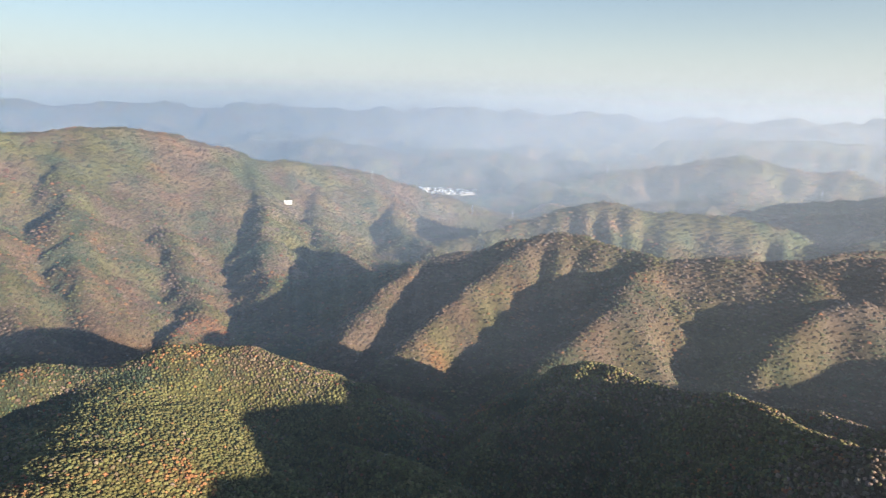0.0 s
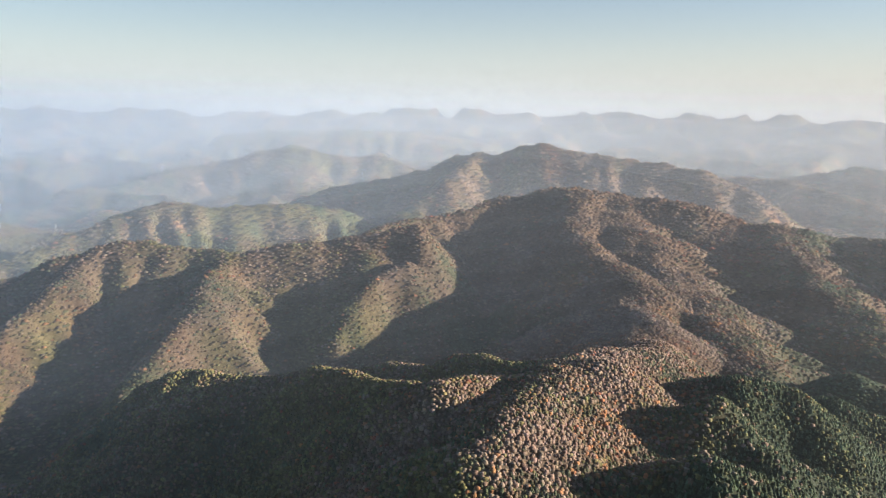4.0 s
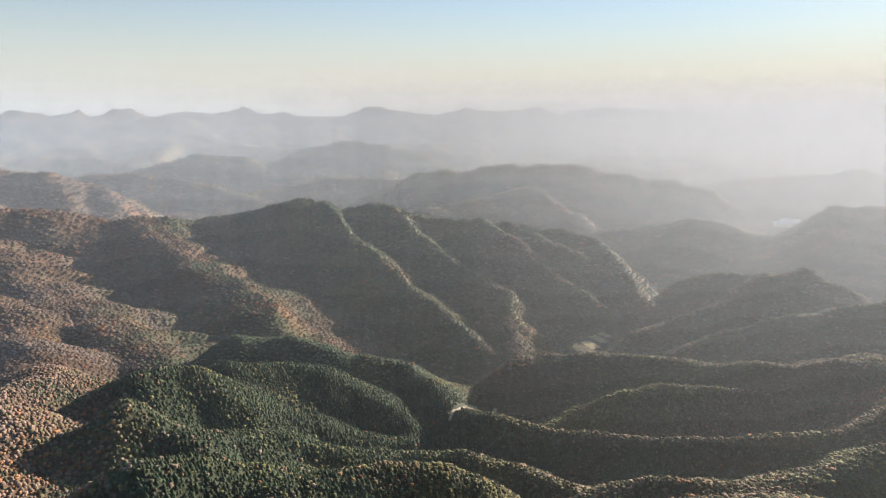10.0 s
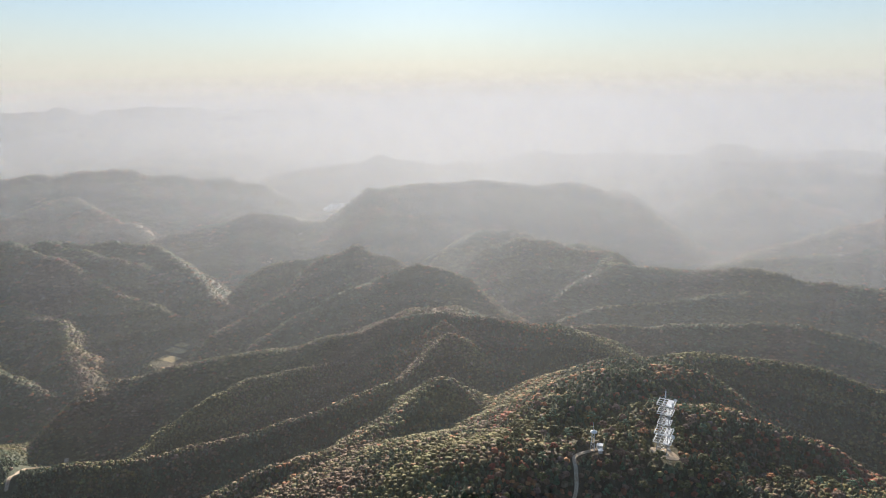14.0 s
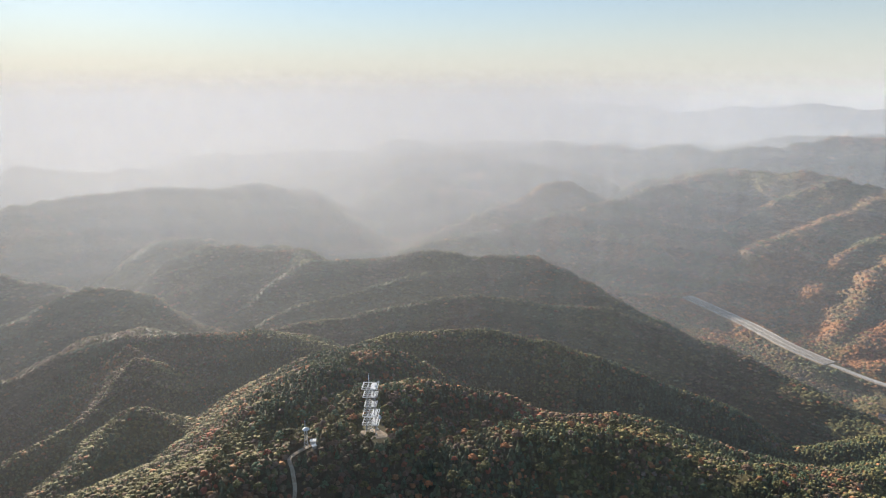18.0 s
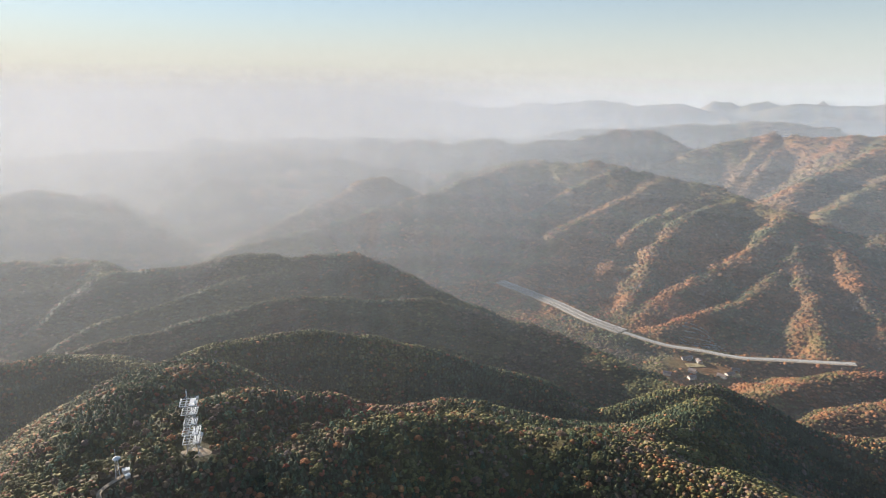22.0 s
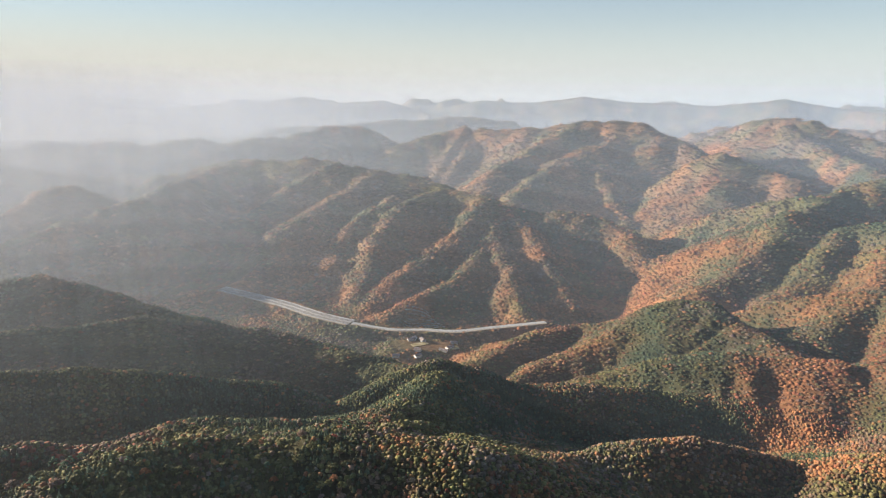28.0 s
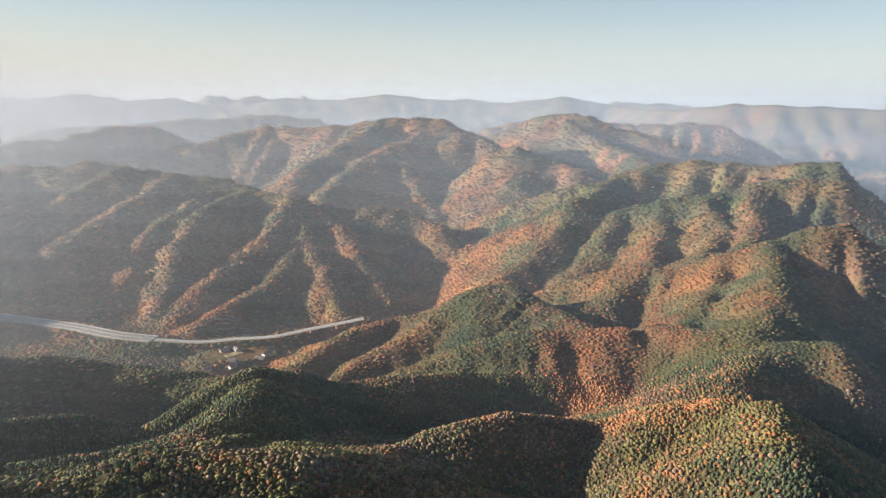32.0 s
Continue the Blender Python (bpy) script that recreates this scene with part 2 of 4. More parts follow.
CRESTS["low_spur_b"] = (0.78, 12, 80, [(560, 22, 269), (560, -20, 270), (535, -71, 268), (486, -118, 276), (460, -136, 275)])
CRESTS["hill_two"] = (0.71, 14, 90, [(845, -89, 224), (885, -163, 233), (830, -261, 256), (754, -347, 275), (693, -400, 294), (645, -438, 320), (592, -476, 334), (520, -526, 331), (460, -554, 319), (397, -564, 321)])
CRESTS["hill_two_spur_b"] = (0.78, 10, 70, [(529, -427, 336), (514, -364, 313), (528, -305, 302), (546, -249, 286), (583, -178, 266), (610, -111, 263), (636, -68, 267), (659, -33, 261)])
CRESTS["hill_two_spur_c"] = (0.78, 10, 70, [(565, -447, 334), (588, -416, 301), (641, -370, 279), (686, -315, 273), (712, -265, 264), (705, -191, 250), (679, -125, 233)])
CRESTS["hill_two_spur_d"] = (0.78, 12, 70, [(438, -349, 338), (413, -282, 331), (416, -219, 324), (437, -174, 314), (454, -156, 297)])
CRESTS["tower_ridge_a"] = (0.71, 27.2, 80, [(276, -181, 371), (273, -219, 375), (257, -266, 388), (266, -325, 391), (275, -393, 390), (277, -464, 379)])
CRESTS["hill_j"] = (0.78, 12, 90, [(936, -351, 208), (935, -431, 237), (919, -508, 269), (875, -581, 307), (843, -627, 322), (787, -665, 304), (728, -686, 270), (675, -683, 253)])
CRESTS["hill_j_back"] = (0.78, 12, 90, [(1005, -268, 200), (1036, -369, 215), (1075, -485, 235), (1104, -586, 285), (1077, -635, 308), (1039, -676, 290), (975, -699, 268)])
CRESTS["hill_j_left"] = (0.78, 12, 90, [(1177, -391, 184), (1234, -468, 226), (1244, -524, 247), (1177, -598, 264), (1077, -635, 306)])
CRESTS["range_k"] = (0.64, 18, 140, [(1794, -451, 221), (1807, -587, 237), (1762, -711, 266), (1708, -832, 247), (1628, -940, 222), (1491, -1008, 184), (1382, -990, 161)])
CRESTS["range_l"] = (0.64, 18, 150, [(2449, 68, 306), (2499, -66, 319), (2484, -281, 336), (2448, -509, 347), (2410, -663, 321), (2394, -788, 304), (2309, -959, 270), (2221, -1035, 210), (2148, -1070, 164)])
CRESTS["range_l_front"] = (0.71, 14, 130, [(2000, 43, 248), (2146, -138, 266), (2187, -240, 285), (2225, -331, 295), (2119, -363, 270), (2003, -438, 236)])
CRESTS["range_m"] = (0.71, 14, 110, [(985, -818, 232), (980, -885, 265), (943, -924, 298), (927, -939, 304), (830, -975, 293), (751, -987, 298), (684, -961, 290)])
CRESTS["range_m_back"] = (0.71, 14, 110, [(1204, -895, 207), (1194, -1004, 251), (1157, -1076, 269), (1097, -1109, 267), (1009, -1110, 256)])
CRESTS["range_n"] = (0.64, 18, 150, [(1862, -1075, 176), (1866, -1258, 269), (1727, -1442, 284), (1602, -1580, 278), (1446, -1724, 298), (1339, -1808, 278), (1216, -1834, 245)])
CRESTS["range_o"] = (0.6, 20, 170, [(2641, -1070, 219), (2638, -1205, 278), (2560, -1362, 289), (2486, -1493, 288), (2433, -1578, 333), (2378, -1660, 301), (2290, -1780, 290), (2229, -1855, 304), (2100, -2000, 259), (1998, -2033, 227)])
CRESTS["range_p"] = (0.6, 20, 170, [(1908, -1910, 246), (1802, -2077, 271), (1612, -2166, 278), (1517, -2233, 277), (1382, -2320, 313), (1209, -2414, 335)])
CRESTS["range_q"] = (0.64, 18, 150, [(1605, -1016, 320), (1613, -1096, 331), (1543, -1241, 322), (1493, -1331, 336), (1392, -1464, 315), (1352, -1541, 332), (1263, -1614, 312), (1154, -1633, 278), (1044, -1647, 226)])
CRESTS["ridge_u"] = (0.71, 14, 110, [(716, -768, 254), (701, -848, 283), (659, -918, 306), (556, -972, 314), (469, -995, 330), (395, -994, 322), (290, -1009, 328), (226, -984, 317), (174, -954, 303), (118, -922, 288), (51, -899, 275), (-9, -880, 268), (-90, -825, 260), (-146, -776, 255), (-191, -725, 254)])
CRESTS["ridge_u_left"] = (0.71, 14, 110, [(1144, -891, 242), (1128, -989, 278), (1076, -1045, 288), (980, -1069, 266), (839, -1057, 280), (659, -918, 306)])
CRESTS["ridge_u_two"] = (0.78, 10, 80, [(622, -732, 262), (608, -781, 275), (529, -849, 287), (476, -902, 300), (419, -952, 305)])
CRESTS["ridge_u_three"] = (0.71, 10, 90, [(545, -652, 294), (488, -696, 294), (425, -736, 304), (357, -772, 317), (314, -790, 324), (213, -828, 313), (140, -859, 305), (80, -876, 287)])
CRESTS["ridge_u_four"] = (0.78, 17, 80, [(323, -457, 364), (306, -551, 356), (269, -581, 353), (215, -603, 352), (158, -620, 341), (101, -632, 326), (44, -639, 312), (-6, -640, 301)])
CRESTS["tower_link"] = (0.64, 27.2, 80, [(323, -457, 364), (285, -386, 375), (216, -325, 387), (186, -315, 392), (189, -352, 386)])
CRESTS["tower_knoll"] = (0.54, 30.6, 70, [(237, -230, 401), (217, -268, 396), (205, -296, 395), (186, -315, 392), (170, -329, 386), (136, -339, 380)])
CRESTS["hill_two_east"] = (0.71, 23.8, 90, [(685, -451, 305), (658, -472, 320), (612, -499, 327), (533, -542, 323), (493, -552, 334), (453, -559, 329), (398, -564, 317), (342, -553, 315)])
CRESTS["knoll_dark"] = (0.71, 23.8, 60, [(210, -364, 396), (201, -392, 390), (153, -423, 376), (123, -433, 362), (93, -451, 357), (68, -465, 357), (42, -473, 351), (-3, -478, 341), (-26, -479, 332)])
CRESTS["knoll_front"] = (0.51, 27.2, 60, [(134, -318, 387), (122, -349, 379), (103, -371, 380), (81, -392, 377), (44, -403, 372), (1, -410, 362), (-56, -401, 363), (-90, -379, 362), (-121, -360, 360)])
CRESTS["ridge_w"] = (0.8, 20, 80, [(-1, -560, 263), (-36, -589, 270), (-70, -616, 276), (-105, -631, 285), (-148, -643, 289), (-197, -661, 288), (-232, -650, 277), (-280, -631, 261), (-327, -624, 264), (-393, -604, 265), (-456, -576, 255), (-514, -540, 249), (-537, -516, 241), (-537, -479, 238), (-525, -447, 242)])
CRESTS["ridge_w_lit"] = (0.71, 20.4, 60, [(-170, -586, 314), (-136, -523, 322), (-87, -482, 331), (-38, -448, 342), (0, -420, 353), (49, -407, 370), (95, -368, 385), (109, -354, 386)])
CRESTS["ridge_v"] = (0.8, 18, 70, [(-146, -415, 299), (-198, -426, 307), (-254, -431, 302), (-308, -425, 307), (-352, -416, 308), (-395, -404, 296), (-438, -388, 286), (-458, -371, 275), (-474, -351, 267)])
CRESTS["slope_x"] = (0.66, 18, 55, [(-348, -765, 209), (-389, -778, 218), (-447, -781, 237), (-505, -781, 254), (-556, -782, 282), (-600, -762, 297), (-623, -731, 303), (-629, -685, 293), (-623, -621, 286), (-628, -573, 287), (-640, -529, 294)])
CRESTS["low_x"] = (0.6, 16, 70, [(-303, -847, 202), (-373, -884, 211), (-439, -898, 214), (-498, -890, 220), (-548, -848, 236), (-580, -815, 254)])
CRESTS["ridge_x_two"] = (0.7, 16, 75, [(-975, -1417, 226), (-1038, -1372, 257), (-1092, -1303, 304), (-1141, -1233, 344), (-1175, -1172, 367), (-1207, -1111, 371), (-1299, -1127, 390), (-1403, -1063, 415), (-1480, -953, 430), (-1504, -834, 430), (-1551, -744, 454)])
CRESTS["ridge_x_two_spur"] = (0.66, 22, 75, [(-830, -1249, 210), (-885, -1186, 240), (-935, -1109, 286), (-974, -1047, 326), (-1022, -1015, 363), (-1169, -1092, 369)])
CRESTS["ridge_x_three"] = (0.72, 16, 62, [(-1071, -933, 347), (-1133, -888, 369), (-1198, -834, 393), (-1259, -779, 409), (-1297, -714, 424), (-1338, -633, 425)])
CRESTS["ridge_x_four"] = (0.72, 16, 55, [(-765, -776, 280), (-790, -721, 305), (-821, -671, 322), (-844, -607, 329), (-885, -565, 354), (-922, -523, 377), (-961, -493, 396), (-1003, -451, 411)])
CRESTS["ridge_x_five"] = (0.66, 22, 60, [(-439, -323, 314), (-474, -317, 325), (-498, -288, 336), (-498, -257, 346), (-450, -217, 355), (-404, -186, 356)])
CRESTS["ridge_x_six"] = (0.7, 20, 60, [(-596, -348, 312), (-664, -369, 313), (-702, -362, 320), (-739, -331, 331)])
CRESTS["mount_y"] = (0.74, 16, 110, [(286, -2282, 311), (116, -2247, 342), (-16, -2150, 362), (-129, -2076, 370), (-227, -2007, 373), (-310, -1956, 359), (-404, -1887, 340), (-497, -1813, 338), (-546, -1715, 319), (-590, -1616, 311), (-651, -1570, 287), (-737, -1510, 287), (-814, -1435, 284), (-862, -1348, 266), (-849, -1237, 227)])
CRESTS["spur_y_a"] = (0.62, 26, 90, [(-226, -1997, 368), (-115, -1948, 313), (-24, -1845, 261), (55, -1729, 214), (122, -1624, 182), (161, -1581, 172)])
CRESTS["spur_y_b"] = (0.62, 24, 90, [(-360, -1896, 342), (-239, -1814, 298), (-142, -1694, 267), (-68, -1619, 253)])
CRESTS["spur_y_c"] = (0.62, 26, 90, [(-479, -1808, 334), (-348, -1781, 287), (-233, -1707, 249), (-137, -1672, 234), (-55, -1574, 205), (18, -1453, 172)])
CRESTS["spur_y_d"] = (0.62, 20, 80, [(-370, -1741, 301), (-243, -1600, 253), (-181, -1499, 208), (-131, -1399, 172)])
CRESTS["spur_y_e"] = (0.62, 20, 80, [(-503, -1728, 320), (-376, -1648, 289), (-298, -1519, 251), (-247, -1403, 205), (-200, -1284, 172)])
CRESTS["spur_y_f"] = (0.62, 26, 80, [(-590, -1616, 308), (-472, -1452, 247), (-371, -1385, 220), (-292, -1317, 197), (-225, -1244, 172)])
CRESTS["spur_y_g"] = (0.62, 18, 80, [(-573, -1473, 261), (-541, -1292, 223), (-513, -1177, 194), (-493, -1083, 172)])
CRESTS["spur_y_h"] = (0.62, 18, 80, [(-641, -1509, 277), (-647, -1339, 233), (-623, -1206, 196), (-601, -1105, 172)])
CRESTS["range_z"] = (0.66, 16, 110, [(-500, -2602, 341), (-673, -2594, 386), (-849, -2563, 436), (-980, -2408, 425), (-1079, -2310, 456), (-1172, -2208, 483), (-1237, -2150, 491), (-1311, -2070, 480), (-1369, -1971, 462), (-1414, -1877, 432), (-1356, -1732, 379)])
CRESTS["spur_z_a"] = (0.6, 26, 100, [(-1196, -2184, 478), (-1004, -2125, 408), (-845, -2031, 359), (-729, -1948, 315), (-680, -1870, 288)])
CRESTS["spur_z_b"] = (0.6, 26, 100, [(-1311, -2070, 474), (-1140, -1998, 400), (-991, -1964, 370), (-855, -1874, 325), (-744, -1770, 282)])
CRESTS["range_z_east"] = (0.62, 18, 110, [(-1291, -1719, 337), (-1322, -1632, 399), (-1342, -1589, 416), (-1388, -1509, 383), (-1414, -1415, 366)])
CRESTS["range_z_far"] = (0.57, 14, 130, [(-1863, -2540, 387), (-2022, -2481, 430), (-2124, -2394, 461), (-2219, -2306, 485), (-2311, -2214, 459), (-2469, -2036, 435), (-2658, -1781, 461)])
CRESTS["range_y_far"] = (0.57, 20, 150, [(2224, -2087, 305), (2072, -2197, 324), (1841, -2368, 335), (1532, -2580, 343), (1374, -2667, 389), (1212, -2744, 358), (1045, -2812, 373), (814, -2835, 373), (566, -2844, 368), (331, -2831, 371), (155, -2796, 384), (8, -2750, 366), (-182, -2794, 407), (-331, -2831, 429), (-484, -2809, 424)])
CRESTS["range_y_back"] = (0.57, 18, 160, [(1598, -3226, 328), (1069, -3437, 331), (496, -3566, 340), (97, -3599, 334), (-132, -3598, 367), (-484, -3567, 390), (-793, -3563, 413), (-1093, -3483, 438), (-1365, -3331, 426)])
CRESTS["range_low_m"] = (0.64, 18, 110, [(863, -1406, 156), (810, -1495, 179), (750, -1581, 205), (657, -1729, 246), (572, -1833, 278), (494, -1917, 327), (446, -1929, 333), (354, -1897, 301), (285, -1878, 276)])
CRESTS["range_low_m_peak"] = (0.64, 18, 140, [(1272, -1608, 135), (1227, -1729, 169), (1177, -1859, 223), (1116, -1988, 276), (1055, -2044, 303), (966, -2087, 300), (819, -2096, 263), (692, -2088, 242)])
CRESTS["range_low_n"] = (0.6, 20, 160, [(1508, -2142, 268), (1434, -2192, 288), (1339, -2252, 322), (1241, -2307, 341), (1079, -2387, 353), (926, -2429, 361), (805, -2419, 338), (613, -2372, 311), (444, -2359, 300)])
CRESTS["range_low_o"] = (0.57, 18, 170, [(1871, -3075, 280), (1659, -3195, 349), (1438, -3300, 329), (1209, -3391, 322), (974, -3466, 316), (620, -3546, 325)])
CRESTS["horizon_s"] = (0.5, 25, 220, [(4042, -2299, 432), (3769, -2724, 417), (3435, -3135, 413), (3028, -3529, 453), (2747, -3752, 474), (2469, -3940, 502), (2306, -4038, 493), (2138, -4130, 457), (1709, -4324, 459), (964, -4395, 423), (601, -4460, 432), (213, -4495, 464)])
CRESTS["horizon_sw"] = (0.5, 25, 220, [(777, -4534, 427), (215, -4595, 468), (-252, -4643, 461), (-935, -4555, 492), (-1164, -4502, 429), (-1391, -4437, 459), (-1576, -4375, 499), (-1937, -4227, 489), (-2208, -4092, 539), (-2436, -3961, 506), (-2735, -3761, 494), (-3004, -3550, 491), (-3192, -3381, 535), (-3450, -3118, 489)])
CRESTS["horizon_west"] = (0.5, 25, 220, [(-3015, -3540, 500), (-3213, -3362, 543), (-3426, -3144, 485), (-3308, -2588, 478), (-3353, -2181, 530), (-3534, -1874, 528), (-3635, -1669, 521), (-3682, -1562, 516), (-3916, -1214, 502)])
CRESTS["horizon_nw"] = (0.5, 25, 220, [(-3059, 3502, 449), (-2568, 3876, 448), (-2058, 4170, 447), (-1437, 4423, 426), (-561, 4616, 439), (66, 4650, 420), (767, 4586, 413), (1555, 4382, 399), (2163, 4117, 415), (2583, 3867, 444)])
CRESTS["horizon_n"] = (0.5, 25, 220, [(1660, 4344, 425), (2316, 4032, 440), (2707, 3781, 461), (2874, 3655, 435), (3096, 3470, 391), (3420, 3150, 418), (3743, 2759, 468), (3963, 2432, 460), (4189, 2019, 431), (4404, 1493, 428), (4546, 977, 421), (4624, 494, 433), (4650, 3, 437)])
CRESTS["horizon_e"] = (0.5, 25, 220, [(4440, 1382, 443), (4540, 1005, 461), (4609, 616, 446), (4300, 25, 407), (4297, -153, 409), (4275, -466, 427), (4203, -631, 370), (4563, -896, 430), (4485, -1229, 432), (4337, -1677, 455), (4203, -1989, 453)])
CRESTS["horizon_se"] = (0.5, 25, 220, [(4617, -553, 426), (4562, -899, 442), (4478, -1254, 429), (4333, -1687, 401), (4066, -2256, 455), (3817, -2656, 492), (3582, -2965, 439), (3345, -3158, 419), (3069, -3493, 435), (2806, -3708, 460), (2494, -3924, 484), (2315, -4033, 483), (2117, -4140, 443)])
CRESTS["range_s"] = (0.64, 16, 140, [(378, 2724, 212), (670, 2770, 271), (944, 2742, 328), (1200, 2640, 389), (1368, 2557, 345), (1532, 2462, 348), (1612, 2350, 301)])
CRESTS["range_s_back"] = (0.6, 18, 160, [(-655, 3438, 363), (-418, 3425, 328), (-181, 3395, 292), (227, 3392, 317), (452, 3319, 300), (612, 3243, 263)])
CRESTS["range_s_far"] = (0.6, 18, 160, [(1212, 3496, 387), (1411, 3421, 404), (1748, 3261, 412), (2125, 3029, 398), (2348, 2860, 356), (2546, 2685, 305)])
CRESTS["range_t"] = (0.64, 16, 140, [(2254, 1296, 302), (2366, 1194, 312), (2420, 1080, 321), (2452, 864, 273), (2408, 670, 224)])
CRESTS["range_t_back"] = (0.6, 16, 140, [(2629, 1224, 287), (2760, 1176, 323), (2815, 1038, 350), (2870, 872, 343), (2898, 776, 286), (2880, 641, 244)])
CRESTS["range_t_far"] = (0.6, 18, 160, [(3215, 744, 282), (3233, 660, 338), (3281, 353, 378), (3296, 155, 346), (3250, -14, 283)])
CRESTS["range_t_low"] = (0.6, 16, 140, [(2635, 587, 239), (2676, 357, 279), (2647, 121, 248), (2500, -16, 216)])
CRESTS["spur_y_i"] = (0.62, 22, 80, [(-573, -1473, 261), (-480, -1324, 216), (-388, -1259, 191), (-311, -1217, 182), (-246, -1173, 172)])
CRESTS["spur_z_c"] = (0.6, 22, 100, [(-1140, -1998, 400), (-1073, -1840, 333), (-1036, -1688, 275), (-1015, -1582, 237)])
CRESTS["range_z_west"] = (0.6, 16, 120, [(-1706, -2283, 384), (-1819, -2129, 460), (-1884, -2003, 493), (-1941, -1876, 487), (-1991, -1749, 449), (-2031, -1624, 422), (-2051, -1516, 388)])
CRESTS["spur_z_west"] = (0.6, 20, 110, [(-1884, -2003, 490), (-1823, -1783, 429), (-1796, -1592, 390), (-1752, -1412, 369)])
CRESTS["ridge_x_two_low"] = (0.64, 26, 70, [(-1022, -1015, 363), (-916, -964, 306), (-817, -946, 263), (-723, -945, 230), (-662, -940, 213)])
CRESTS["ridge_x_two_end"] = (0.64, 22, 70, [(-1071, -933, 347), (-957, -880, 297), (-866, -859, 262)])
CRESTS["spur_x_three_a"] = (0.66, 18, 60, [(-1140, -880, 369), (-1021, -788, 321), (-925, -732, 295)])
CRESTS["spur_x_three_b"] = (0.66, 18, 60, [(-1196, -820, 392), (-1091, -707, 347), (-974, -666, 316)])
CRESTS["spur_x_three_c"] = (0.66, 18, 60, [(-1265, -749, 415), (-1136, -672, 366), (-1034, -628, 335)])
CRESTS["spur_x_four_a"] = (0.6, 22, 55, [(-821, -671, 322), (-749, -648, 302), (-669, -646, 280), (-639, -648, 271)])
CRESTS["spur_x_four_b"] = (0.66, 18, 55, [(-885, -565, 354), (-771, -511, 323), (-707, -490, 300)])
CRESTS["spur_x_four_c"] = (0.66, 18, 55, [(-927, -515, 381), (-797, -429, 352), (-723, -408, 324)])
CRESTS["green_slope_x"] = (0.6, 20, 60, [(-399, -682, 238), (-466, -650, 261), (-529, -614, 278), (-577, -583, 286), (-640, -529, 294)])
CRESTS["red_slope_x"] = (0.6, 22, 60, [(-663, -548, 283), (-684, -505, 299), (-694, -465, 304), (-691, -422, 304), (-639, -373, 291), (-587, -343, 284)])
CRESTS["near_comb_a"] = (0.8, 9, 50, [(166, 670, 309), (128, 627, 294), (98, 597, 281)])
CRESTS["near_comb_b"] = (0.8, 9, 50, [(193, 652, 311), (159, 610, 302), (128, 581, 290)])
CRESTS["west_fore_body"] = (0.5, 60, 110, [(-338, 630, 309), (-306, 516, 319), (-278, 415, 333), (-266, 351, 347), (-296, 326, 364)])
CRESTS["knoll_spur"] = (0.6, 25, 70, [(425, 365, 362), (363, 330, 373), (299, 302, 379), (245, 277, 377)])
CRESTS["spur_y_left"] = (0.66, 20, 90, [(64, -2149, 352), (178, -1992, 330), (279, -1829, 306), (329, -1770, 303), (518, -1567, 256), (669, -1409, 231), (709, -1367, 222)])
CRESTS["spur_y_low"] = (0.66, 18, 80, [(119, -2047, 319), (174, -1842, 281), (203, -1688, 239)])
CRESTS["green_spur_low"] = (0.7, 12, 70, [(368, 192, 374), (396, 168, 360), (420, 131, 340), (431, 89, 322)])
# unseen from the viewpoint; raised so its shadow covers the north-western foreground
CRESTS["unseen_shading_divide"] = (0.6, 22, 90, [(225, -235, 390), (210, -100, 410), (200, 30, 420), (225, 150, 395), (270, 235, 360), (300, 270, 352)])

# levelled ground: half width, then the line it follows
LEVELS = {}
LEVELS["highway"] = (17, [(70, -1428, 167), (48, -1404, 167), (-50, -1293, 167), (-113, -1206, 167), (-171, -1149, 166)])
LEVELS["valley_road"] = (9, [(-171, -1149, 166), (-234, -1104, 164), (-290, -1087, 164), (-348, -1062, 165), (-414, -1060, 166), (-520, -1050, 170)])
LEVELS["summit_clearing"] = (8, [(186, -310, 394), (196, -322, 394)])
LEVELS["mast_clearing"] = (5, [(211, -281, 396), (216, -279, 396)])
LEVELS["village"] = (20, [(-300, -1015, 160), (-240, -1040, 160)])
LEVELS["town"] = (110, [(-190, 3010, 165), (-20, 2880, 165), (140, 2860, 165)])
LEVELS["valley_field"] = (26, [(1030, -258, 184), (1090, -290, 180)])
LEVELS["far_works"] = (40, [(2130, -1180, 168), (2190, -1215, 168)])


def line_distance(x, y, line):
    """Distance from a line of points, and the height of the nearest spot on it."""
    best, z = np.full(len(x), 1e9), np.zeros(len(x))
    for a, b in zip(line[:-1], line[1:]):
        dx, dy = b[0] - a[0], b[1] - a[1]
        u = np.clip(((x - a[0]) * dx + (y - a[1]) * dy) / (dx * dx + dy * dy), 0, 1)
        d = np.hypot(x - a[0] - u * dx, y - a[1] - u * dy)
        closer = d < best
        best[closer], z[closer] = d[closer], (a[2] + u * (b[2] - a[2]))[closer]
    return best, z


table = np.random.RandomState(7).rand(256, 256)


def value_noise(x, y, shift=0):
    xi, yi = np.floor(x).astype(int), np.floor(y).astype(int)
    fx, fy = x - xi, y - yi
    fx, fy = fx * fx * (3 - 2 * fx), fy * fy * (3 - 2 * fy)
    a, b = (xi + shift * 37) & 255, (xi + 1 + shift * 37) & 255
    c, d = (yi + shift * 91) & 255, (yi + 1 + shift * 91) & 255
    return (table[a, c] * (1 - fx) + table[b, c] * fx) * (1 - fy) + (table[a, d] * (1 - fx) + table[b, d] * fx) * fy


